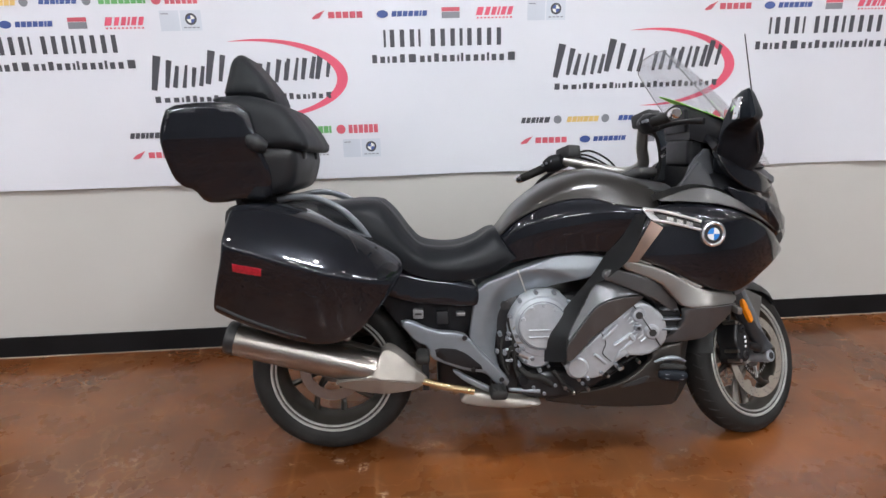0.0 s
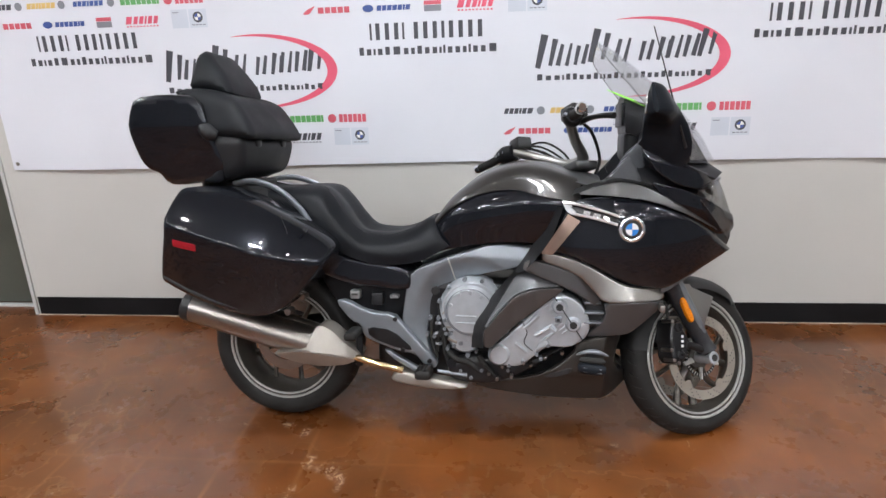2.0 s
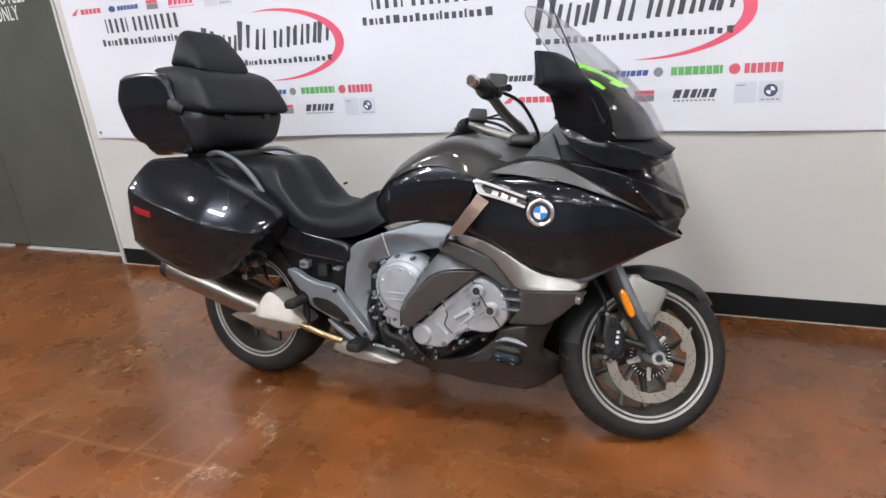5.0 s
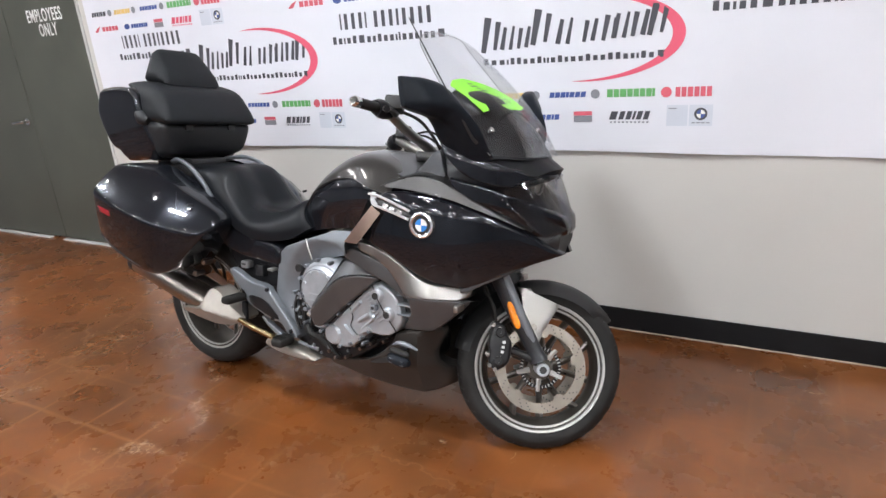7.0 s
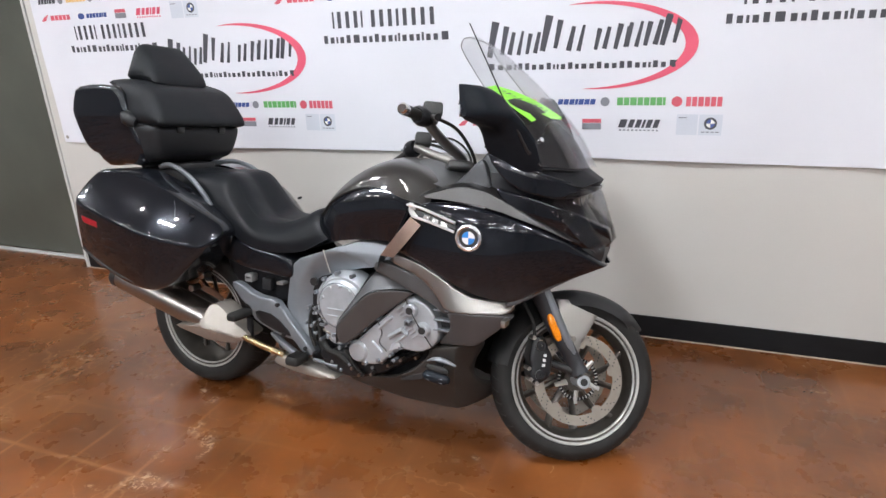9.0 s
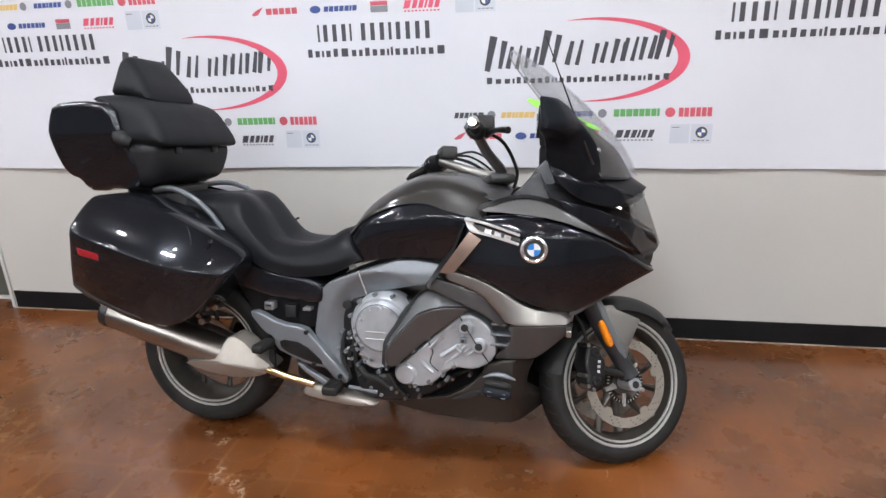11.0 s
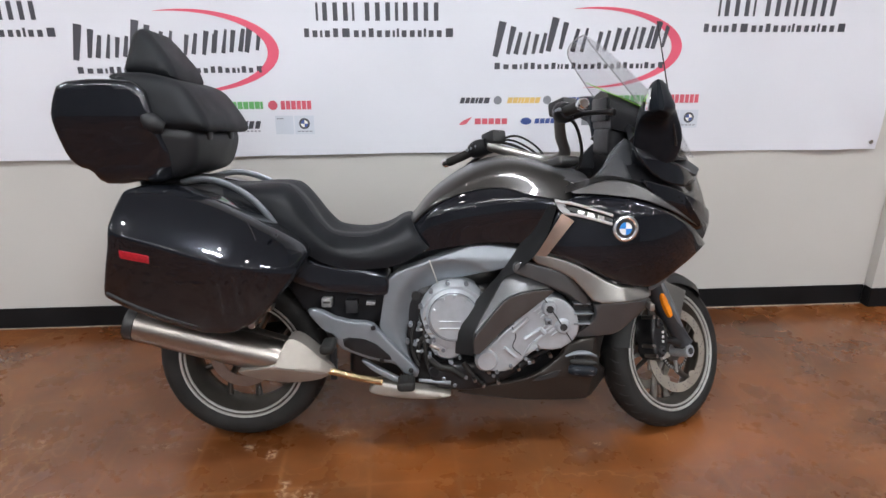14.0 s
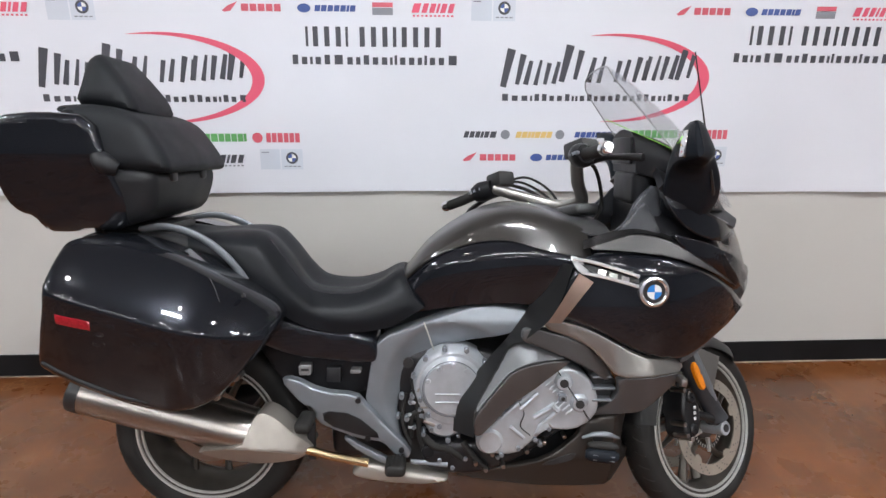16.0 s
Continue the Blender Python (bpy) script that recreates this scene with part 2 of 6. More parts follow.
EDGE = material("grey_plastic_edge", (0.2, 0.2, 0.205), 0.3, scale=30, vary=0.05)
RIMLIP = material("machined_rim_edge", (0.56, 0.56, 0.54), 0.32, 0.5, scale=30, vary=0.06)
DISC = material("brake_disc_steel", (0.52, 0.47, 0.40), 0.26, 0.62, scale=14, vary=0.08, rough_vary=0.03)
REDLENS = material("red_reflector_plastic", (0.30, 0.010, 0.020), 0.15, 0, 0.6, scale=200, vary=0.3)
AMBER = material("amber_reflector_plastic", (0.85, 0.26, 0.01), 0.15, 0, 0.6, scale=200, vary=0.2)
LIME = material("fluorescent_lime_card", (0.30, 0.85, 0.05), 0.5, scale=15, vary=0.06)
BLUEENAMEL = material("blue_enamel", (0.04, 0.22, 0.62), 0.2, 0, 0.6)
WHITEENAMEL = material("white_enamel", (0.75, 0.76, 0.78), 0.2, 0, 0.6)


def glass(name, tint, rough=0.02, low=0.03, high=0.3):
    """Thin clear plastic: see-through, with more gloss at grazing angles."""
    m = bpy.data.materials.new(name)
    m.use_nodes = True
    nt = m.node_tree
    out = nt.nodes["Material Output"]
    nt.nodes.remove(nt.nodes["Principled BSDF"])
    tr, gl, lw, mx, mr = (nt.nodes.new("ShaderNode" + k) for k in ("BsdfTransparent", "BsdfGlossy", "LayerWeight", "MixShader", "MapRange"))
    tr.inputs[0].default_value = (*tint, 1)
    gl.inputs["Roughness"].default_value = rough
    lw.inputs[0].default_value = 0.3
    mr.inputs[3].default_value, mr.inputs[4].default_value = low, high
    nt.links.new(lw.outputs["Facing"], mr.inputs[0])
    nt.links.new(mr.outputs[0], mx.inputs[0])
    nt.links.new(tr.outputs[0], mx.inputs[1])
    nt.links.new(gl.outputs[0], mx.inputs[2])
    nt.links.new(mx.outputs[0], out.inputs[0])
    return m


SCREEN = glass("clear_screen", (0.955, 0.958, 0.964), 0.05, 0.06, 0.22)
LENS = glass("clear_lamp_lens", (0.8, 0.8, 0.8), 0.03, 0.05, 0.25)


# ---- mesh helpers ----
from mathutils.bvhtree import BVHTree
from mathutils.geometry import delaunay_2d_cdt


def part(name, bm, mat, parent=None, label="", smooth=True, xf=None):
    if xf is not None:
        bm.transform(xf)
    bmesh.ops.recalc_face_normals(bm, faces=bm.faces)
    me = bpy.data.meshes.new(name)
    for f in bm.faces:
        f.smooth = smooth
    bm.to_mesh(me)
    bm.free()
    me.materials.append(mat)
    if smooth:
        me.set_sharp_from_angle(angle=radians(38))
    ob = new(name, me)
    if parent is not None:
        ob.parent = parent
    if label:
        tagged(ob, label)
    return ob


def structure(name, bm, mat, label, smooth=False):
    return tagged(part(name, bm, mat, None, "", smooth), label, "", "", "structure")


def box(lo, hi, bevel=0.0, seg=2):
    bm = bmesh.new()
    bmesh.ops.create_cube(bm, size=1)
    c = [(a + b) / 2 for a, b in zip(lo, hi)]
    for v in bm.verts:
        v.co = Vector([c[k] + v.co[k] * (hi[k] - lo[k]) for k in range(3)])
    if bevel:
        bmesh.ops.bevel(bm, geom=bm.edges[:], offset=bevel, segments=seg, profile=0.5, affect="EDGES")
    return bm


def catmull(pts, k, closed=False):
    pts = [Vector(p) for p in pts]
    n, out = len(pts), []
    for i in range(n if closed else n - 1):
        if closed:
            a, b, c, d = (pts[(i + j) % n] for j in (-1, 0, 1, 2))
        else:
            b, c = pts[i], pts[i + 1]
            a = pts[i - 1] if i else b * 2 - c
            d = pts[i + 2] if i + 2 < n else c * 2 - b
        for j in range(k):
            t = j / k
            out.append(0.5 * ((2 * b) + (c - a) * t + (2 * a - 5 * b + 4 * c - d) * t * t + (3 * b - a - 3 * c + d) * t ** 3))
    if not closed:
        out.append(pts[-1])
    return out


def rings(bm, loops, caps=True):
    rows = [[bm.verts.new(p) for p in loop] for loop in loops]
    n = len(rows[0])
    for a, b in zip(rows, rows[1:]):
        for i in range(n):
            bm.faces.new((a[i], a[(i + 1) % n], b[(i + 1) % n], b[i]))
    if caps:
        bm.faces.new(rows[0])
        bm.faces.new(rows[-1][::-1])
    return bm


def sweep(points, radius, seg=12, k=6, flat=1.0, bm=None):
    """A round (or flattened) bar along a smooth line; radius may be one number or one for each point."""
    bm = bm or bmesh.new()
    rad = [radius] * len(points) if isinstance(radius, (int, float)) else radius
    line = catmull(points, k)
    rr = [p.x for p in catmull([(r, 0, 0) for r in rad], k)]
    loops, side = [], None
    for i, p in enumerate(line):
        d = (line[min(i + 1, len(line) - 1)] - line[max(i - 1, 0)]).normalized()
        if side is None:
            side = d.orthogonal().normalized()
        side = (side - d * side.dot(d)).normalized()
        up = d.cross(side)
        loops.append([p + rr[i] * (math.cos(2 * math.pi * j / seg) * side + flat * math.sin(2 * math.pi * j / seg) * up) for j in range(seg)])
    return rings(bm, loops)


def rod(a, b, r, r2=None, seg=16, bevel=0.0, bm=None):
    a, b = Vector(a), Vector(b)
    d = (b - a).normalized()
    u = d.orthogonal().normalized()
    w = d.cross(u)
    r2 = r if r2 is None else r2
    stops = [(a, r), (b, r2)]
    if bevel:
        stops = [(a, r - bevel), (a + d * bevel, r), (b - d * bevel, r2), (b, r2 - bevel)]
    return rings(bm or bmesh.new(), [[p + q * (math.cos(2 * math.pi * j / seg) * u + math.sin(2 * math.pi * j / seg) * w) for j in range(seg)] for p, q in stops])


def lathe(profile, centre, seg=64, closed=True, bm=None):
    """Turns (radius, across) pairs round an axle that lies along y."""
    bm = bm or bmesh.new()
    c = Vector(centre)
    rows = []
    for j in range(seg):
        a = 2 * math.pi * j / seg
        rows.append([bm.verts.new(c + Vector((r * math.cos(a), y, r * math.sin(a)))) for r, y in profile])
    n = len(profile)
    for j in range(seg):
        p, q = rows[j], rows[(j + 1) % seg]
        for i in range(n if closed else n - 1):
            bm.faces.new((p[i], q[i], q[(i + 1) % n], p[(i + 1) % n]))
    return bm


def soften(pts, times=2, cut=0.22):
    pts = [Vector((p[0], p[1])) for p in pts]
    for _ in range(times):
        out = []
        for i, p in enumerate(pts):
            q = pts[(i + 1) % len(pts)]
            out += [p.lerp(q, cut), p.lerp(q, 1 - cut)]
        pts = out
    return pts


def sheet(outline, step, soft=2, rnd=0.0):
    """A flat sheet in the side view (x, z): the outline, rows of points that follow it where the edge is rolled, and an even grid inside."""
    pts = soften(outline, soft)
    ring = []
    for a, c in zip(pts, pts[1:] + pts[:1]):
        k = max(1, int((c - a).length / step))
        ring += [a.lerp(c, q / k) for q in range(k) if q == 0 or (c - a).length > 1e-6]
    ring = [p for k, p in enumerate(ring) if (p - ring[k - 1]).length > 1e-4]
    arr = np.array([(p.x, p.y) for p in ring])
    d = np.roll(arr, -1, 0) - arr
    dd = (d * d).sum(1) + 1e-12

    def dist(p):
        s = np.clip(((p - arr) * d).sum(1) / dd, 0, 1)
        return float(np.sqrt((((p - arr) - s[:, None] * d) ** 2).sum(1).min()))

    area = float((arr[:, 0] * np.roll(arr[:, 1], -1) - np.roll(arr[:, 0], -1) * arr[:, 1]).sum())
    t = np.roll(arr, -1, 0) - np.roll(arr, 1, 0)
    nrm = np.stack((-t[:, 1], t[:, 0]), 1) * (1 if area > 0 else -1)
    nrm /= np.linalg.norm(nrm, axis=1)[:, None] + 1e-12
    spots = [tuple(p) for p in arr]
    for q in (0.05, 0.17, 0.35, 0.6, 1.0) if rnd else ():
        spots += [tuple(p) for p in arr + nrm * rnd * q if dist(p) > rnd * q * 0.93 - 1e-6]
    lo, hi = arr.min(0), arr.max(0)
    gx = np.arange(lo[0] + step / 2, hi[0], step)
    gz = np.arange(lo[1] + step / 2, hi[1], step)
    for x in gx:
        for z in gz:
            p = np.array((x, z))
            if dist(p) > max(rnd * 1.15, step * 0.4):
                spots.append((x, z))
    n = len(arr)
    vs, _, fs, *_ = delaunay_2d_cdt([Vector(p) for p in spots], [(k, (k + 1) % n) for k in range(n)], [], 1, 1e-5)
    bm = bmesh.new()
    verts = [bm.verts.new((v.x, 0, v.y)) for v in vs]
    for f in fs:
        if len(set(f)) > 2:
            bm.faces.new([verts[k] for k in f])
    bmesh.ops.delete(bm, geom=[v for v in bm.verts if not v.link_faces], context="VERTS")
    return bm, {v: dist(np.array((v.co.x, v.co.z))) for v in bm.verts}


def panel(outline, depth, rnd=0.02, back=None, thick=0.012, step=0.02, soft=2):
    """A body panel on the right side: its outline in side view, its distance from the middle as depth(x, z), edges rolled in
    by rnd; closed at the distance back, or thick metres deep."""
    bm, far = sheet(outline, step, soft, rnd)
    for v in bm.verts:
        q = min(far[v], rnd)
        v.co.y = -(depth(v.co.x, v.co.z) - (rnd - math.sqrt(max(0, rnd * rnd - (rnd - q) ** 2))))
    edges = [e for e in bm.edges if e.is_boundary]
    made = bmesh.ops.extrude_edge_only(bm, edges=edges)["geom"]
    for v in made:
        if isinstance(v, bmesh.types.BMVert):
            v.co.y = -back if back is not None else v.co.y + thick
    bmesh.ops.holes_fill(bm, edges=[e for e in bm.edges if e.is_boundary], sides=0)
    return bm


def mirrored(bm):
    c = bm.copy()
    for v in c.verts:
        v.co.y = -v.co.y
    bmesh.ops.reverse_faces(c, faces=c.faces)
    return c


def slab(outline, depth, rnd=0.05, step=0.02, soft=2):
    """A body that is the same on both sides of the middle, from its side view."""
    bm, far = sheet(outline, step, soft, rnd)
    for v in bm.verts:
        q = min(far[v], rnd)
        v.co.y = -(depth(v.co.x, v.co.z) - (rnd - math.sqrt(max(0, rnd * rnd - (rnd - q) ** 2))))
    edges = [e for e in bm.edges if e.is_boundary]
    made = bmesh.ops.extrude_edge_only(bm, edges=edges)["geom"]
    for v in made:
        if isinstance(v, bmesh.types.BMVert):
            v.co.y = 0
    other = mirrored(bm)
    me = bpy.data.meshes.new("half")
    other.to_mesh(me)
    other.free()
    bm.from_mesh(me)
    bpy.data.meshes.remove(me)
    bmesh.ops.remove_doubles(bm, verts=bm.verts, dist=0.0004)
    return bm


def loft(stations, k=5, m=4, both=True):
    """A skin over stations, each a line of (x, y, z) from the top to the bottom of the right half (y given positive)."""
    lines = [catmull(st, m) for st in stations]
    cols = [catmull([l[i] for l in lines], k) for i in range(len(lines[0]))]
    bm = bmesh.new()
    loops = []
    for j in range(len(cols[0])):
        right = [Vector((c[j].x, -c[j].y, c[j].z)) for c in cols]
        left = [Vector((c[j].x, c[j].y, c[j].z)) for c in cols][::-1]
        loops.append(right + left)
    rings(bm, loops)
    bmesh.ops.remove_doubles(bm, verts=bm.verts, dist=0.0003)
    return bm


def skin(stations, thick, k=5, m=5):
    """An open shell over stations, each a line of (x, y, z) from the middle outward on the left; mirrored to the right."""
    cols = [catmull(st, m) for st in stations]
    cols = [catmull([c[i] for c in cols], k) for i in range(len(cols[0]))]
    bm = bmesh.new()
    rows = [[bm.verts.new((c.x, sg * c.y, c.z)) for c in col] for sg, cs in ((-1, cols[::-1]), (1, cols[1:])) for col in cs]
    for p, q in zip(rows, rows[1:]):
        for i in range(len(p) - 1):
            bm.faces.new((p[i], p[i + 1], q[i + 1], q[i]))
    bmesh.ops.recalc_face_normals(bm, faces=bm.faces)
    bmesh.ops.solidify(bm, geom=bm.faces[:], thickness=thick)
    return bm


def table(*pairs):
    """A smooth function through (x, value) pairs."""
    xs, vs = [p[0] for p in pairs], [p[1] for p in pairs]
    n = len(xs)
    ms = [(vs[min(i + 1, n - 1)] - vs[max(i - 1, 0)]) / (xs[min(i + 1, n - 1)] - xs[max(i - 1, 0)]) for i in range(n)]

    def f(x):
        if x <= xs[0]:
            return vs[0]
        if x >= xs[-1]:
            return vs[-1]
        i = max(j for j in range(n) if xs[j] <= x)
        h = xs[i + 1] - xs[i]
        t = (x - xs[i]) / h
        return (2 * t ** 3 - 3 * t * t + 1) * vs[i] + (t ** 3 - 2 * t * t + t) * h * ms[i] + (3 * t * t - 2 * t ** 3) * vs[i + 1] + (t ** 3 - t * t) * h * ms[i + 1]
    return f


def join(*bms):
    base = bms[0]
    for o in bms[1:]:
        me = bpy.data.meshes.new("joined")
        o.to_mesh(me)
        o.free()
        base.from_mesh(me)
        bpy.data.meshes.remove(me)
    return base


# ---- the room ----
WALL_Y, WALL_L, WALL_R, CEILING = 3.27, -2.09, 3.03, 3.2
DOOR_Y = 3.42

structure("floor", box((-7, -6, -0.1), (8, 4.2, 0)), FLOOR, "brown stained and sealed concrete floor with pale chips")
structure("wall_north", box((WALL_L, WALL_Y, 0), (WALL_R, WALL_Y + 0.25, CEILING)), WALL, "light grey painted wall behind the banner")
structure("wall_pier", box((WALL_R, WALL_Y - 0.06, 0), (8, WALL_Y + 0.25, CEILING)), WALL, "light grey painted wall pier standing slightly proud")
structure("baseboard", box((WALL_L + 0.012, WALL_Y - 0.009, 0.003), (WALL_R - 0.008, WALL_Y - 0.0005, 0.113), 0.003), BASE, "black vinyl cove baseboard along the grey wall")
structure("baseboard_pier", box((WALL_R - 0.008, WALL_Y - 0.069, 0.003), (8, WALL_Y - 0.0605, 0.113), 0.003), BASE, "black vinyl cove baseboard on the pier")
structure("baseboard_return", box((WALL_R - 0.009, WALL_Y - 0.06, 0.003), (WALL_R - 0.0005, WALL_Y - 0.0095, 0.113), 0.002), BASE, "black vinyl cove baseboard on the pier's return")
structure("trim", box((WALL_L, WALL_Y - 0.016, 0.0), (WALL_R, WALL_Y - 0.0092, 0.0035)), DUST, "pale unstained line along the foot of the baseboard")
structure("wall_over_doors", box((-7, WALL_Y, 2.2), (WALL_L, WALL_Y + 0.25, CEILING)), WALL, "light grey wall above the doors")
structure("wall_west_pier", box((-7, WALL_Y, 0), (-4.62, WALL_Y + 0.25, 2.2)), WALL, "light grey wall beyond the doors")
# Unseen walls close the room; their tone is set for reflections in the paint.
structure("wall_west", box((-7.2, -6, 0), (-7, 4.2, CEILING)), FARWALL, "plain unseen wall closing the room, toned for reflections")
structure("wall_east", box((8, -6, 0), (8.2, 4.2, CEILING)), FARWALL, "plain unseen wall closing the room, toned for reflections")
structure("wall_south", box((-7, -6.2, 0), (8, -6, CEILING)), FARWALL, "plain unseen wall closing the room, toned for reflections")
structure("ceiling", box((-7.2, -6.2, CEILING), (8.2, 4.2, CEILING + 0.15)), CEIL, "plain grey ceiling, unseen, closing the room")

# the jamb on the near edge of the door opening
structure("door_jamb", box((WALL_L - 0.022, WALL_Y - 0.012, 0), (WALL_L - 0.0005, WALL_Y + 0.2, 2.2), 0.003), JAMB, "pale grey painted metal door jamb")
structure("threshold", box((-4.62, DOOR_Y - 0.05, 0.0), (-3.44, DOOR_Y - 0.008, 0.012), 0.003), JAMB, "scuffed white threshold strip under the doors")
structure("threshold_right", box((-3.25, DOOR_Y - 0.05, 0.0), (WALL_L - 0.022, DOOR_Y - 0.008, 0.012), 0.003), JAMB, "scuffed white threshold strip under the doors")



def text_mesh(body, size, wide, depth=0.0006):
    """Lettering in the built-in font, standing in the plane y = 0 and centred."""
    cu = bpy.data.curves.new("lettering", "FONT")
    cu.body, cu.size, cu.extrude, cu.align_x = body, size, depth, "CENTER"
    cu.space_character = 1.12
    cu.offset = size * 0.012
    ob = bpy.data.objects.new("lettering", cu)
    scene.collection.objects.link(ob)
    bpy.context.view_layer.update()
    me = bpy.data.meshes.new_from_object(ob.evaluated_get(bpy.context.evaluated_depsgraph_get()))
    bpy.data.objects.remove(ob)
    bm = bmesh.new()
    bm.from_mesh(me)
    bpy.data.meshes.remove(me)
    bm.transform(Matrix(((wide, 0, 0, 0), (0, 0, -1, 0), (0, 1, 0, 0), (0, 0, 0, 1))))
    return bm


door = structure("door_1", box((-3.268, DOOR_Y, 0.014), (-2.115, DOOR_Y + 0.045, 2.16), 0.002), DOORGREEN, "dark olive green painted service door with stencilled lettering")
part("lettering", text_mesh("EMPLOYEES", 0.125, 0.62), WHITEINK, door, "white stencilled capitals", False, Matrix.Translation((-2.753, DOOR_Y - 0.002, 1.757)))
part("lettering", text_mesh("ONLY", 0.125, 0.62), WHITEINK, door, "white stencilled capitals", False, Matrix.Translation((-2.745, DOOR_Y - 0.002, 1.653)))
leaf = structure("door_2", box((-4.6, DOOR_Y, 0.014), (-3.274, DOOR_Y + 0.045, 2.16), 0.002), DOORGREEN, "dark olive green painted service door with a lever handle")
part("rose", rod((-3.348, DOOR_Y - 0.012, 1.015), (-3.348, DOOR_Y, 1.015), 0.03, seg=24, bevel=0.003), CHROME, leaf, "satin chrome rose")
part("lever", sweep([(-3.348, DOOR_Y - 0.012, 1.015), (-3.348, DOOR_Y - 0.05, 1.015), (-3.378, DOOR_Y - 0.058, 1.013), (-3.478, DOOR_Y - 0.055, 1.006)], 0.011, 10), CHROME, leaf, "satin chrome lever handle")


def ceiling_light(x, y, watts):
    e = tagged(new("ceiling_light"), "short white fluorescent ceiling light with two tubes", "ceiling light", "ceiling lights")
    e.location = (x, y, CEILING)
    part("housing", box((-0.32, -0.075, -0.05), (0.32, 0.075, 0), 0.004), JAMB, e)
    for dy in (-0.036, 0.036):
        part("tube", rod((-0.3, dy, -0.066), (0.3, dy, -0.066), 0.013, seg=12), TUBE, e)
    if watts:
        area_lamp("tube_light", (x, y, CEILING - 0.085), 0.6, 0.1, watts, (0.91, 0.965, 1.03))
    return e


def glow(name, color, strength):
    m = bpy.data.materials.new(name)
    m.use_nodes = True
    b = m.node_tree.nodes["Principled BSDF"]
    b.inputs["Base Color"].default_value = (0.8, 0.8, 0.8, 1)
    b.inputs["Emission Color"].default_value, b.inputs["Emission Strength"].default_value = (*color, 1), strength
    return m


TUBE = glow("lit_tube", (0.98, 0.99, 1.0), 45)
SPOT = glow("lit_downlight", (1.0, 0.96, 0.91), 125)
for lx, ly, lw in LIGHTS:
    ceiling_light(lx, ly, lw)
for lx, ly in DIM:
    ceiling_light(lx, ly, 0)
for i in range(9):
    for j in range(6):
        e = tagged(new("downlight"), "small round recessed ceiling downlight with a warm lamp", "downlight", "showroom downlights")
        e.location = (-5.6 + 1.45 * i + 0.35 * (j % 2), -4.75 + 1.3 * j, CEILING)
        part("ring", lathe([(0.059, -0.012), (0.08, -0.012), (0.08, 0.0), (0.059, 0.0)], (0, 0, 0), 24), JAMB, e, xf=Matrix.Rotation(radians(90), 4, "X") @ Matrix.Translation((0, 0.0, 0)))
        part("lamp", rod((0, 0, -0.008), (0, 0, -0.002), 0.058, seg=20), SPOT, e)

# ---- the banner ----
BAN_L, BAN_R, BAN_B, BAN_T = -2.015, 2.885, 0.893, 2.12


def ban_y(x, z):
    """The face of the hanging vinyl, with soft ripples and a lifted corner."""
    r = 0.004 * math.sin(x * 3.1 + z * 1.3) + 0.0035 * math.sin(x * 7.3 - z * 4.0 + 1) + 0.002 * noise.noise((x * 2.5, z * 2.5, 3))
    r += 0.006 * max(0, 1 - ((x - BAN_R) ** 2 + (z - BAN_B) ** 2) / 0.3) * math.sin((x + z) * 14)
    return WALL_Y - 0.021 + r * 1.25


def ban_edge(x):
    """How far the lower hem sags."""
    return 0.006 * math.sin(x * 1.7 + 0.6) - 0.004


def banner_sheet():
    bm = bmesh.new()
    nx, nz = 140, 40
    grid = []
    for i in range(nx + 1):
        x = BAN_L + (BAN_R - BAN_L) * i / nx
        col = []
        for j in range(nz + 1):
            z = BAN_B + (BAN_T - BAN_B) * j / nz
            col.append(bm.verts.new((x, ban_y(x, z), z + ban_edge(x) * (1 - j / nz))))
        grid.append(col)
    for i in range(nx):
        for j in range(nz):
            bm.faces.new((grid[i][j], grid[i + 1][j], grid[i + 1][j + 1], grid[i][j + 1]))
    out = bmesh.ops.extrude_edge_only(bm, edges=[e for e in bm.edges if e.is_boundary])["geom"]
    for v in out:
        if isinstance(v, bmesh.types.BMVert):
            v.co.y += 0.002
    return bm


banner = tagged(part("banner", banner_sheet(), VINYL), "wide white vinyl banner with printed logos hung on the wall", "banner")
for gx, gz in ((BAN_L + 0.03, BAN_B + 0.028), (BAN_R - 0.03, BAN_B + 0.028)):
    part("grommet", rod((gx, ban_y(gx, gz) - 0.003, gz), (gx, ban_y(gx, gz), gz), 0.011, seg=16), STEEL, banner, "metal grommet")


def ink(name, polys, mat, label=""):
    """Flat printed shapes, each a closed line of (x, z), laid on the vinyl."""
    bm = bmesh.new()
    for k, poly in enumerate(polys):
        bm.faces.new([bm.verts.new((x, 0, z)) for x, z in poly])
    bmesh.ops.remove_doubles(bm, verts=bm.verts, dist=1e-5)
    xs = [v.co.x for v in bm.verts]
    if max(xs) - min(xs) > 0.12:
        t = min(xs) + 0.03
        while t < max(xs):
            bmesh.ops.bisect_plane(bm, geom=bm.verts[:] + bm.edges[:] + bm.faces[:], plane_co=(t, 0, 0), plane_no=(1, 0, 0))
            t += 0.03
    for v in bm.verts:
        v.co.y = ban_y(v.co.x, v.co.z) - 0.0018
    return part(name, bm, mat, banner, label, False)


def bars(polys, mat):
    for poly in polys:
        ink("printed_bar", [poly], mat)


def oval(cx, cz, rx, rz, n=20):
    return [(cx + rx * math.cos(2 * math.pi * i / n), cz + rz * math.sin(2 * math.pi * i / n)) for i in range(n)]


def bar(x0, x1, z0, z1, lean=0.0):
    h = z1 - z0
    return [(x0, z0), (x1, z0), (x1 + lean * h, z1), (x0 + lean * h, z1)]


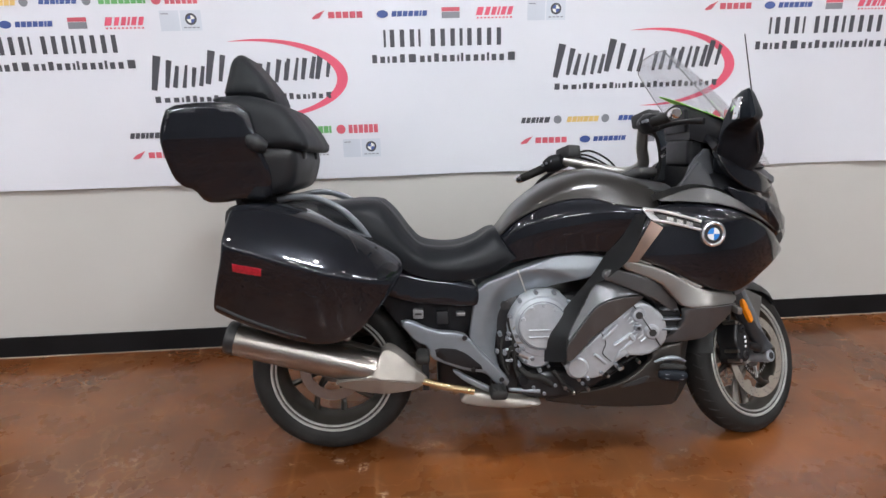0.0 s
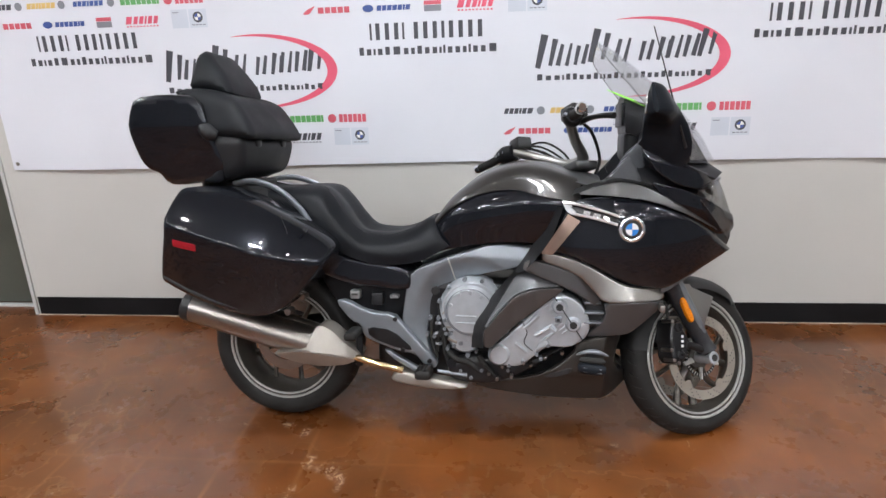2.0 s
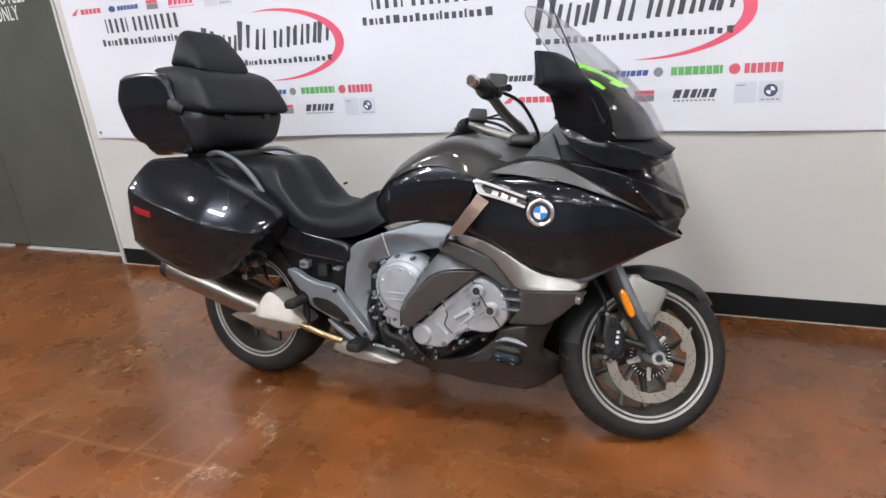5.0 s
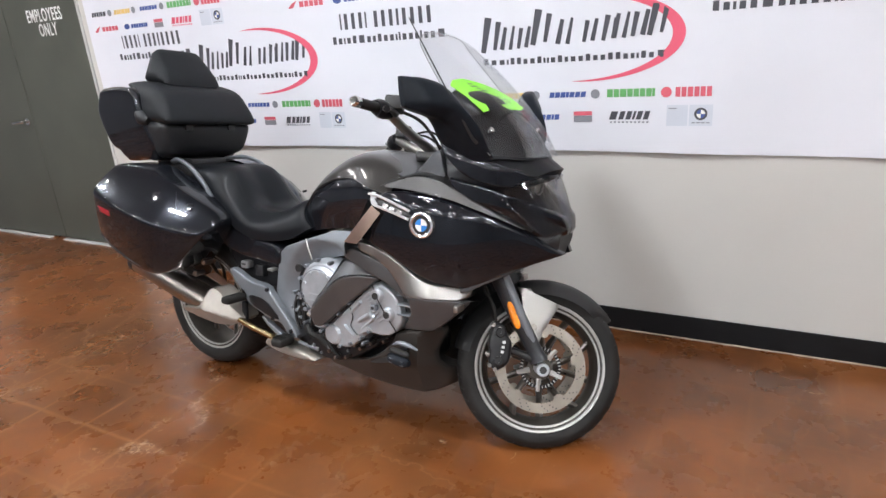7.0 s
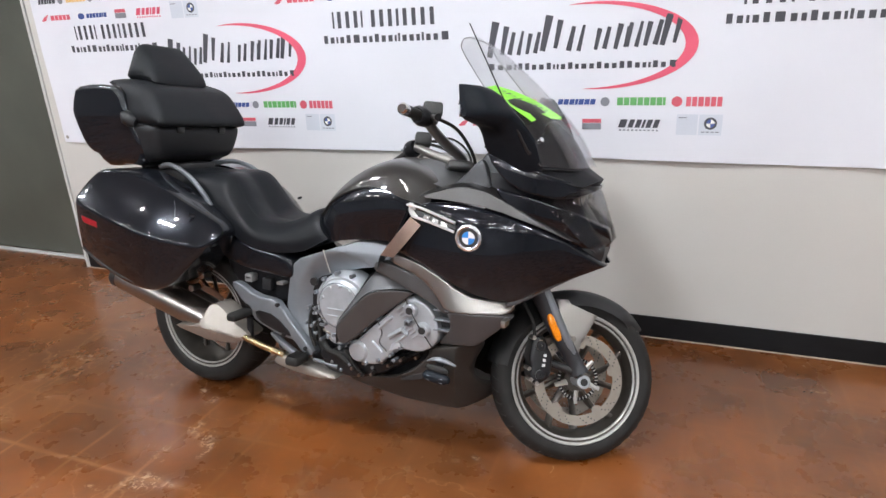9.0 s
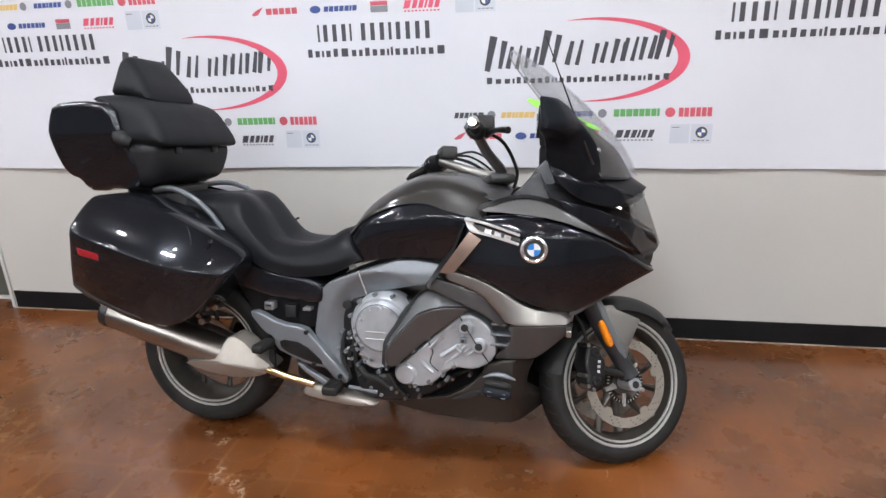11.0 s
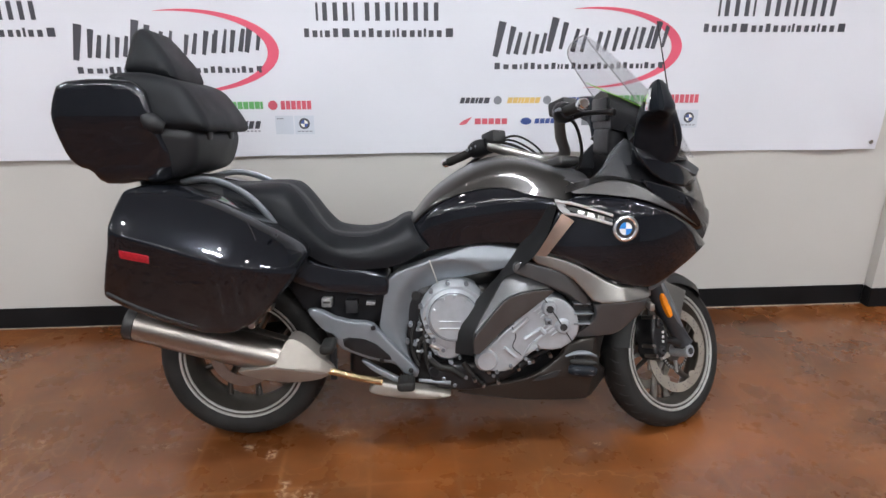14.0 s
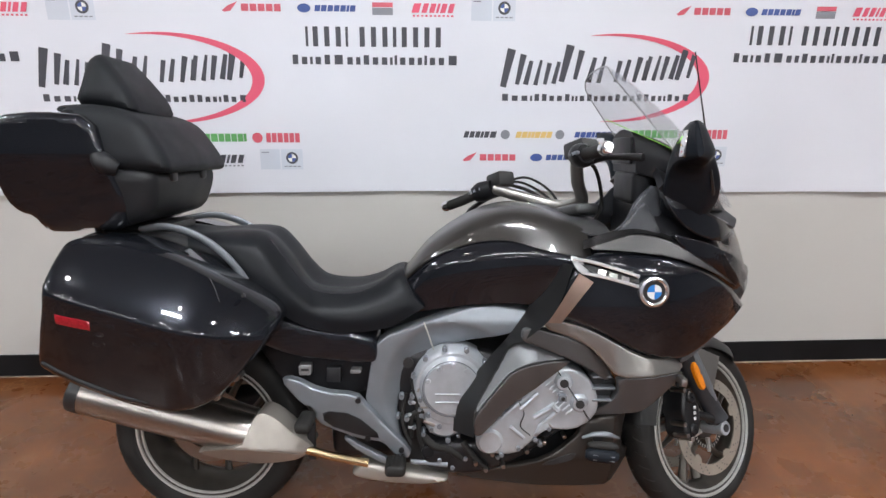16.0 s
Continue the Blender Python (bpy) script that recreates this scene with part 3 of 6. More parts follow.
def word(x0, x1, z0, z1, widths, lean=0.0, gap=0.25, low=1.0):
    """A line of writing as one plain bar for each character; 0 is a blank, small numbers are narrow."""
    total = sum(w if w > 0 else 0.6 for w in widths)
    u, x, out = (x1 - x0) / total, x0, []
    for k, w in enumerate(widths):
        ww = w if w > 0 else 0.6
        if w > 0:
            tall = 1.0 if k % 4 == 0 or k % 7 == 5 else low
            out.append(bar(x + u * ww * gap / 2, x + u * ww * (1 - gap / 2), z0, z0 + (z1 - z0) * tall, lean))
        x += u * ww
    return out


def swoosh(cx, cz, rx, rz, w):
    """A brushed crescent, open to the left, thickest at the right."""
    outer, inner = [], []
    for i in range(41):
        a = radians(108 - 206 * i / 40)
        t = math.sin(math.pi * i / 40) ** 0.8
        outer.append((cx + rx * math.cos(a), cz + rz * math.sin(a)))
        inner.append((cx + (rx - w * t - 0.001) * math.cos(a), cz + (rz - w * 0.55 * t - 0.001) * math.sin(a)))
    return [[outer[i], outer[i + 1], inner[i + 1], inner[i]] for i in range(40)]


def brush(x, z, h, strokes):
    """Brush-like slanted strokes, tapered, in letter-sized clumps."""
    out = []
    for x0, z0, x1, z1, w0, w1 in strokes:
        a, b = Vector((x + x0 * h, z + z0 * h)), Vector((x + x1 * h, z + z1 * h))
        d = (b - a).normalized()
        n = Vector((-d.y, d.x))
        out.append([tuple(a + n * w0 * h), tuple(a - n * w0 * h), tuple(b - n * w1 * h), tuple(b + n * w1 * h)])
    return out


# two slanted, tapered brush strokes in each letter's room
MARKS = [
    [(0.06, -0.03, 0.28, 1.0, 0.085, 0.12), (0.46, 0.04, 0.62, 0.86, 0.06, 0.09)],
    [(0.05, 0.02, 0.26, 0.95, 0.11, 0.08), (0.45, 0.0, 0.66, 0.98, 0.09, 0.055)],
    [(0.08, 0.0, 0.25, 0.88, 0.08, 0.10), (0.45, 0.03, 0.65, 0.93, 0.10, 0.08)],
]


def big_mark(ox, dz):
    """The large mark: charcoal brush strokes in a red crescent, a line of bars under it."""
    ink("crescent", swoosh(ox + 1.385, 1.390 + dz, 0.412, 0.183, 0.05), PINKINK, "red brushed crescent")
    clumps = [(0.885, 0.15), (0.985, 0.105), (1.065, 0.10), (1.135, 0.145), (1.255, 0.11), (1.37, 0.10), (1.455, 0.10), (1.50, 0.105), (1.575, 0.11), (1.645, 0.12)]
    k = 0
    for x, h in clumps:
        z = 1.358 + dz + 0.0035 * k + (0.012 if k == 3 else 0)
        for x0, z0, x1, z1, w0, w1 in MARKS[k % 3]:
            ink("brush_stroke", brush(ox + x, z, h, [(x0, z0, x1, z1, w0, w1)]), INK)
        k += 1
    bars(word(ox + 0.884, ox + 1.728, 1.296 + dz, 1.325 + dz, [1.3, 1.3, 1.3, 0.5] + [1] * 3 + [1.1, 1, 0.5, 0.5, 1, 1, 0.8, 1.1, 1, 1, 1, 1, 1, 1, 1, 0.8, 0.5, 1, 1, 1.5], gap=0.4, low=0.76), INK)


def brand_rows(ox, z1, z2, k=1.0):
    """Two rows of small marks in their colours, as plain shapes."""
    def X(u):
        return ox + u
    bars(word(X(0.727), X(0.872), z1 - 0.014, z1 + 0.013, [1, 1, 1, 0.6, 1, 1.3], 0.25, 0.2), INK)
    ink("ring_mark", [oval(X(0.912), z1, 0.02, 0.02)], GREYINK)
    bars(word(X(0.955), X(1.115), z1 - 0.014, z1 + 0.013, [1, 1, 0.6, 0.6, 1, 1, 1], 0.25, 0.12), YELLOWINK)
    ink("ring_mark", [oval(X(1.152), z1, 0.02, 0.02)], GREYINK)
    bars(word(X(1.215), X(1.385), z1 - 0.012, z1 + 0.012, [1, 1, 1, 0.6, 1, 1, 1], 0.2, 0.16), BLUEINK)
    ink("ring_mark", [oval(X(1.428), z1, 0.02, 0.02)], GREYINK)
    bars(word(X(1.478), X(1.685), z1 - 0.016, z1 + 0.018, [1.1, 1, 1.2, 1, 1, 1, 1, 0.5], 0, 0.14), GREENINK)
    ink("round_mark", [oval(X(1.73), z1, 0.022, 0.022)], REDINK)
    bars(word(X(1.765), X(1.912), z1 - 0.02, z1 + 0.02, [1, 1, 1.1, 1, 1, 1], 0, 0.2), REDINK)
    ink("wing_mark", [[(X(0.727), z2 - 0.012), (X(0.735), z2 - 0.018), (X(0.76), z2 - 0.014), (X(0.79), z2 + 0.022), (X(0.75), z2 + 0.006)]], REDINK)
    bars(word(X(0.80), X(0.963), z2 - 0.014, z2 + 0.014, [1.1, 1, 1, 1, 1], 0, 0.18), REDINK)
    ink("oval_mark", [oval(X(1.053), z2, 0.027, 0.017)], BLUEINK)
    bars(word(X(1.093), X(1.262), z2 - 0.012, z2 + 0.012, [1, 1, 1, 1, 1, 0.5, 1], 0.15, 0.16), BLUEINK)
    ink("box_mark", [bar(X(1.33), X(1.414), z2 + 0.006, z2 + 0.024)], REDINK)
    ink("box_mark", [bar(X(1.33), X(1.414), z2 - 0.024, z2 + 0.004)], GREYINK)
    bars(word(X(1.483), X(1.662), z2 - 0.014, z2 + 0.022, [1.4, 1, 1, 0.5, 1, 1], 0.3, 0.3), PINKINK if k < 1 else INK)
    bars(word(X(1.490), X(1.665), z2 - 0.029, z2 - 0.022, [1] * 10, 0, 0.45), PINKINK if k < 1 else GREYINK)
    ink("card", [bar(X(1.735), X(1.82), z2 - 0.042, z2 + 0.046)], CARDINK)
    ink("card", [bar(X(1.826), X(1.918), z2 - 0.042, z2 + 0.046)], CARDINK)
    ring = ink("round_badge", [oval(X(1.872), z2 + 0.008, 0.026, 0.026)], INK)
    ring.location.y = -0.0008
    for a0, a1, mt in ((90, 180, BLUEINK), (270, 360, BLUEINK), (0, 90, WHITEINK), (180, 270, WHITEINK)):
        arc = [(X(1.872), z2 + 0.008)] + [(X(1.872) + 0.017 * math.cos(radians(a0 + (a1 - a0) * i / 6)), z2 + 0.008 + 0.017 * math.sin(radians(a0 + (a1 - a0) * i / 6))) for i in range(7)]
        ink("badge_quarter", [arc], mt).location.y = -0.0014
    for line in word(X(1.835), X(1.91), z2 - 0.031, z2 - 0.026, [1] * 4, 0, 0.3) + [bar(X(1.742), X(1.775), z2 + 0.03, z2 + 0.034)]:
        ink("card_line", [line], GREYINK).location.y = -0.0008


# three copies of each printed group, a little out of step as the vinyl hangs
big_mark(-1.905, -0.015)
big_mark(0, -0.005)
brand_rows(-1.888, 1.131, 1.036)
brand_rows(0, 1.147, 1.047)
for ox, dz, wide in ((-1.772, 0.004, 1.0), (0, 0.0, 1.0), (1.88, 0.02, 1.022)):
    bars(word(ox + 0.064 * wide, ox + 0.64 * wide, 1.507 + dz, 1.585 + dz, [0.5, 1, 1, 1, 0.5, 0, 1, 1, 1, 0.7, 1, 1, 1, 1], 0, 0.55), INK)
    bars(word(ox + 0.005 * wide, ox + 0.706 * wide, 1.436 + dz, 1.474 + dz, [1, 1, 0.5, 1, 1, 1.5, 1, 0.8, 1, 1, 1, 0.5, 0.5, 1, 1, 0.8, 0.5, 1, 1, 1.5], 0, 0.4, 0.78), INK)
for ox, z2 in ((-2.674, 1.642), (-0.983, 1.655), (0.89, 1.66)):
    brand_rows(ox, z2 + 0.094, z2, 0.9)


# ---- the motorcycle ----
LEAN_DEG, YAW_DEG, RAKE, STEER_DEG = 9.4, -2.8, radians(27.8), 33.0
bike = tagged(new("motorcycle"), "black touring motorcycle with panniers and top case on its side stand", "motorcycle")
bike.matrix_world = Matrix.Translation((-0.167, 2.34, 0)) @ pose(0, 0, 0, 0, 0, YAW_DEG) @ pose(0, 0, 0, -LEAN_DEG, 0, 0)
PIVOT = Vector((1.599, 0, 0.279))
STEER = Matrix.Translation(PIVOT) @ Matrix.Rotation(radians(STEER_DEG), 4, Vector((-math.sin(RAKE), 0, math.cos(RAKE)))) @ Matrix.Translation(-PIVOT) @ Matrix.Translation((0, 0.02, 0))


def both(name, bm, mat, label="", smooth=True):
    """A part and its mirror image on the far side."""
    other = mirrored(bm)
    return part(name, bm, mat, bike, label, smooth), part(name, other, mat, bike, label, smooth)


def tyre(c, r, w, rim):
    half = [(rim, -w * 0.80), (rim + 0.02, -w * 0.93), (rim + (r - rim) * 0.5, -w), (r - 0.028, -w * 0.93), (r - 0.012, -w * 0.72), (r - 0.004, -w * 0.42), (r, 0)]
    prof = half + [(a, -b) for a, b in half[-2::-1]]
    return lathe(prof, c, 96)


def wheel(name, c, r, w, rim_r, rim_w, xf, label, spokes):
    cx, cy, cz = c
    half = [(rim_r - 0.004, -rim_w), (rim_r - 0.022, -rim_w + 0.003), (rim_r - 0.030, -rim_w + 0.016), (rim_r - 0.038, -rim_w * 0.45), (rim_r - 0.045, 0)]
    prof = half + [(a, -b) for a, b in half[-2::-1]] + [(rim_r - 0.018, rim_w * 0.6), (rim_r - 0.018, -rim_w * 0.6)]
    rim = part(name, lathe(prof, c, 96), RIMMAT, bike, label, xf=xf)
    rubber = part("tyre", tyre(c, r, w, rim_r - 0.014), RUBBER, rim, "black rubber tyre", xf=xf)
    bm = bmesh.new()
    for i in range(40):
        for sg in (-1, 1):
            a = 2 * math.pi * (i + (0.5 if sg > 0 else 0)) / 40
            pts = [Vector((cx + q * math.cos(a + g), cy + sg * y, cz + q * math.sin(a + g))) for q, g, y in ((r - 0.0035, 0, w * 0.28), (r - 0.0075, 0.035, w * 0.52), (r - 0.0165, 0.06, w * 0.76))]
            sweep(pts, 0.0032, 5, 2, bm=bm)
    tagged(part("tread_groove", bm, PLASTIC, rubber, "", False, xf=xf), "", "", "", "stuff")
    for s in (-1, 1):
        y = s * rim_w
        part("rim_edge", lathe([(rim_r + 0.002, y), (rim_r - 0.001, y + s * 0.004), (rim_r - 0.007, y + s * 0.003), (rim_r - 0.010, y - s * 0.003), (rim_r - 0.004, y - s * 0.006)], c, 96), RIMLIP, rim, "machined silver rim edge", xf=xf)
        part("rim_step", lathe([(rim_r - 0.0165, y - s * 0.001), (rim_r - 0.018, y + s * 0.0025), (rim_r - 0.0215, y + s * 0.0015), (rim_r - 0.024, y - s * 0.004), (rim_r - 0.018, y - s * 0.006)], c, 96), RIMLIP, rim, "thin machined inner ring of the rim", xf=xf)
    part("hub", lathe([(0.022, -0.06), (0.045, -0.06), (0.052, -0.03), (0.052, 0.03), (0.045, 0.06), (0.022, 0.06)], c, 32), SPOKE, rim, xf=xf)
    for i in range(spokes):
        a = 2 * math.pi * (i // 2) / (spokes // 2) + (0.16 if i % 2 else -0.16)
        b = 2 * math.pi * (i // 2) / (spokes // 2) + (0.36 if i % 2 else -0.36) + 0.15
        pts = [(cx + q * math.cos(g), (-1 if i % 2 else 1) * yy, cz + q * math.sin(g)) for q, g, yy in ((0.045, a, 0.028), (rim_r * 0.55, (a + b) / 2, 0.02), (rim_r - 0.032, b, 0.014))]
        part("spoke", sweep(pts, [0.013, 0.0085, 0.012], 8, 5, 1.5), SPOKE, rim, xf=xf)
    return rim


rear = wheel("rear_wheel", (0.002, -0.022, 0.311), 0.316, 0.095, 0.234, 0.082, None, "dark grey alloy rear wheel with thin spokes", 10)
part("brake_disc", lathe([(0.085, -0.05), (0.125, -0.05), (0.125, -0.045), (0.085, -0.045)], (-0.004, -0.022, 0.315), 64), STEEL, rear)
FC = (1.642, 0, 0.287)
front = wheel("front_wheel", FC, 0.3, 0.059, 0.234, 0.054, STEER, "dark grey alloy front wheel with thin spokes", 10)
for s in (-1, 1):
    y = s * 0.078
    disc = part("brake_disc", lathe([(0.125, y - 0.0025), (0.16, y - 0.0025), (0.16, y + 0.0025), (0.125, y + 0.0025)], FC, 80), DISC, front, "drilled steel brake disc", xf=STEER)
    # Dark dots proud of the steel stand for the shaded drilled holes.
    for i in range(30):
        for q, sh in ((0.1345, 0), (0.1435, 0.3), (0.1525, 0.6)):
            if (i + int(q * 1000)) % 3 == 0:
                continue
            a = 2 * math.pi * (i + sh) / 30
            p = Vector((FC[0] + q * math.cos(a), y, FC[2] + q * math.sin(a)))
            part("drilling_dot", rod(p - Vector((0, 0.0032, 0)), p + Vector((0, 0.0032, 0)), 0.0027, seg=8), PLASTIC, disc, xf=STEER)
    for i in range(5):
        a = 2 * math.pi * i / 5 + 0.3
        tab = [(FC[0] + q * math.cos(a + g), FC[2] + q * math.sin(a + g)) for q, g in ((0.136, -0.17), (0.136, 0.17), (0.112, 0.12), (0.108, -0.12))]
        b2, _ = sheet(tab, 0.05, 1)
        for v in b2.verts:
            v.co.y = y - 0.002
        g = bmesh.ops.extrude_face_region(b2, geom=b2.faces[:])["geom"]
        for v in g:
            if isinstance(v, bmesh.types.BMVert):
                v.co.y = y + 0.002
        part("disc_carrier", b2, DISC, front, xf=STEER)
        arm = [(FC[0] + q * math.cos(a + 0.6), s * yy, FC[2] + q * math.sin(a + 0.6)) for q, yy in ((0.04, 0.066), (0.085, 0.07))]
        part("carrier_arm", sweep(arm, [0.013, 0.009], 8, 3, 0.6), RIMLIP, front, xf=STEER)
ring = part("sensor_ring", lathe([(0.062, -0.07), (0.075, -0.07), (0.075, -0.067), (0.066, -0.067)], FC, 48), DARKMETAL, front, "black sensor ring", xf=STEER)
for i in range(36):
    a = 2 * math.pi * i / 36
    tooth = Matrix.Translation(FC) @ Matrix.Rotation(-a, 4, "Y")
    part("ring_slot", box((0.0635, -0.0712, -0.0018), (0.0735, -0.0702, 0.0018), 0.0003), RIMLIP, ring, xf=STEER @ tooth)

# axle, fork, mudguard and brakes turn with the steering
part("axle", rod((FC[0], -0.142, FC[2]), (FC[0], 0.142, FC[2]), 0.024, seg=24, bevel=0.003), ALU, bike, "bright hollow front axle", xf=STEER)
# Black disc on the axle end for the darkness inside its bore.
part("bore_shade", rod((FC[0], -0.1435, FC[2]), (FC[0], -0.14, FC[2]), 0.013, seg=18), PLASTIC, bike, xf=STEER)
for s in (-1, 1):
    y = s * 0.122
    leg = part("fork_leg", sweep([(1.36, y * 0.9, 0.77), (1.455, y, 0.62), (1.53, y, 0.485), (1.605, y, 0.36), (1.628, y, 0.315)], [0.034, 0.03, 0.027, 0.024, 0.03], 16, 5, 1.25), SLATE, bike, "dark metallic fork leg", xf=STEER)
    # Pale strip laid on the leg for the highlight along its edge.
    part("fork_edge_glint", sweep([(1.485, y - s * 0.0 + s * 0.018, 0.60), (1.56, y + s * 0.02, 0.455), (1.622, y + s * 0.012, 0.345)], [0.018, 0.016, 0.01], 12, 5), FRAMEALU, leg, "pale strip for the highlight along the fork leg", xf=STEER)
    part("caliper_arm", sweep([(1.625, y, 0.315), (1.56, y * 0.95, 0.335), (1.50, y * 0.9, 0.35)], [0.02, 0.014, 0.016], 10, 4), DARKMETAL, leg, xf=STEER)
    cal = panel([(1.460, 0.440), (1.500, 0.432), (1.510, 0.398), (1.530, 0.372), (1.524, 0.302), (1.500, 0.280), (1.472, 0.268), (1.448, 0.298), (1.454, 0.335), (1.444, 0.356), (1.452, 0.398)], lambda x, z: 0.142, 0.012, 0.06, step=0.012)
    if s > 0:
        cal = join(mirrored(cal))
    caliper = part("brake_caliper", cal, DARKMETAL, bike, "black brake caliper", xf=STEER)
    for bx, bz in ((1.484, 0.405), (1.486, 0.305)):
        part("piston_cap", lathe([(0.004, s * 0.150), (0.014, s * 0.150), (0.018, s * 0.146), (0.018, s * 0.135), (0.004, s * 0.135)], (bx, 0, bz), 24), DARKMETAL, caliper, "round black piston cap", xf=STEER)
    for bx, bz in ((1.458, 0.43), (1.482, 0.418), (1.446, 0.325), (1.455, 0.288), (1.475, 0.276)):
        part("bolt", rod((bx, s * 0.09, bz), (bx, s * 0.147, bz), 0.0075, seg=10, bevel=0.001), STEEL, caliper, xf=STEER)
    for k in range(3):
        part("caliper_marking", box((1.490 + 0.002 * k, s * 0.1435 - 0.0012, 0.333 + 0.017 * k), (1.501 + 0.002 * k, s * 0.1435 + 0.0012, 0.343 + 0.017 * k), 0.001), WHITEENAMEL, caliper, "plain white marking", xf=STEER)
    ref = panel([(1.493, 0.512), (1.518, 0.518), (1.558, 0.43), (1.534, 0.418)], lambda x, z: 0.155, 0.005, 0.14, step=0.012)
    if s > 0:
        ref = mirrored(ref)
    part("amber_reflector", ref, AMBER, leg, "amber plastic reflector", xf=STEER)
    part("brake_hose", sweep([(1.47, s * 0.11, 0.43), (1.455, s * 0.115, 0.49), (1.43, s * 0.1, 0.54), (1.40, s * 0.08, 0.62)], 0.006, 8), RUBBER, bike, "black brake hose", xf=STEER)


def fender_skin(r, a0, a1, w, n=26):
    bm = bmesh.new()
    rows = []
    for i in range(n + 1):
        t = i / n
        a = radians(a0 + (a1 - a0) * t)
        ww = w * (0.30 + 0.7 * min(1, t / 0.25)) if t < 0.25 else w
        row = []
        for j in range(13):
            u = -1 + 2 * j / 12
            q = r - 0.055 * abs(u) ** 3.2
            row.append(bm.verts.new((FC[0] + q * math.cos(a), u * ww, FC[2] + q * math.sin(a))))
        rows.append(row)
    for p, q in zip(rows, rows[1:]):
        for j in range(12):
            bm.faces.new((p[j], p[j + 1], q[j + 1], q[j]))
    bmesh.ops.solidify(bm, geom=bm.faces[:], thickness=0.004)
    return bm


fender = part("front_mudguard", fender_skin(0.318, 36, 108, 0.086), GRAPH, bike, "graphite front mudguard", xf=STEER)
part("inner_mudguard", fender_skin(0.316, 109, 172, 0.085), PLASTIC, fender, "black plastic rear half of the mudguard", xf=STEER)
brk = [(1.538, 0.568), (1.582, 0.568), (1.594, 0.553), (1.69, 0.516), (1.634, 0.414), (1.621, 0.362), (1.605, 0.360), (1.574, 0.39), (1.557, 0.428), (1.558, 0.487), (1.552, 0.537)]
for s in (-1, 1):
    bm = panel(brk, lambda x, z: 0.110 + 0.05 * (0.56 - z), 0.003, None, 0.008, 0.02, 0)
    if s > 0:
        bm = mirrored(bm)
    br = part("mudguard_bracket", bm, SILVER, fender, "pale champagne mudguard side plate", xf=STEER)
    part("bolt", rod((1.602, s * 0.10, 0.432), (1.602, s * 0.124, 0.432), 0.011, seg=14, bevel=0.002), STEEL, fender, xf=STEER)

# ---- fairing ----
SIDE = table((0.75, 0.232), (0.9, 0.245), (1.05, 0.285), (1.14, 0.308), (1.3, 0.318), (1.42, 0.302), (1.52, 0.258), (1.62, 0.185), (1.70, 0.10), (1.75, 0.04))


FOLD = table((1.05, 0.935), (1.17, 0.918), (1.315, 0.888), (1.45, 0.864), (1.545, 0.842), (1.65, 0.80), (1.75, 0.76))


def side(x, z):
    return SIDE(x) - 0.9 * (min(z, FOLD(x)) - 0.79) ** 2 - 0.42 * max(0, z - FOLD(x))


fair = [(1.13, 0.918), (1.26, 0.932), (1.41, 0.915), (1.55, 0.862), (1.63, 0.812), (1.69, 0.765), (1.732, 0.730), (1.738, 0.723), (1.728, 0.719), (1.607, 0.676), (1.525, 0.633), (1.462, 0.604), (1.335, 0.632), (1.20, 0.708), (1.09, 0.745), (1.045, 0.742)]
flank, flank_l = both("side_fairing", panel(fair, side, 0.014, None, 0.02, 0.012), GLOSS, "gloss black metallic side fairing")
shoulder = [(1.155, 0.94), (1.225, 0.965), (1.30, 0.984), (1.376, 0.972), (1.44, 0.942), (1.511, 0.900), (1.58, 0.857), (1.66, 0.806), (1.55, 0.866), (1.41, 0.920), (1.26, 0.938)]
both("upper_fairing", panel(shoulder, lambda x, z: side(x, z) + 0.004, 0.002, None, 0.012, 0.012, 1), GRAPH, "satin graphite crest of the fairing")
edge_out = [(x, side(x, z) + 0.003, z) for x, z in ((1.15, 0.94), (1.225, 0.966), (1.30, 0.985), (1.376, 0.973), (1.44, 0.943), (1.52, 0.896), (1.66, 0.806))]
edge_in = [(1.16, 0.235, 0.958), (1.23, 0.228, 0.980), (1.30, 0.225, 0.996), (1.38, 0.222, 0.984), (1.45, 0.215, 0.955), (1.53, 0.195, 0.908), (1.66, 0.115, 0.815)]
bm = bmesh.new()
a, b = [[bm.verts.new((x, -y, z)) for x, y, z in catmull(q, 5)] for q in (edge_out, edge_in)]
for i in range(len(a) - 1):
    bm.faces.new((a[i], a[i + 1], b[i + 1], b[i]))
bmesh.ops.solidify(bm, geom=bm.faces[:], thickness=0.006)
# Same black paint; BROWN puts the ceiling's reflection into its colour.
both("fairing_top", bm, BROWN, "top face of the fairing, black warmed and lifted for its reflection")
trim = [(1.115, 0.918), (1.16, 0.915), (1.31, 0.868), (1.315, 0.836), (1.20, 0.868), (1.145, 0.876), (1.128, 0.88)]
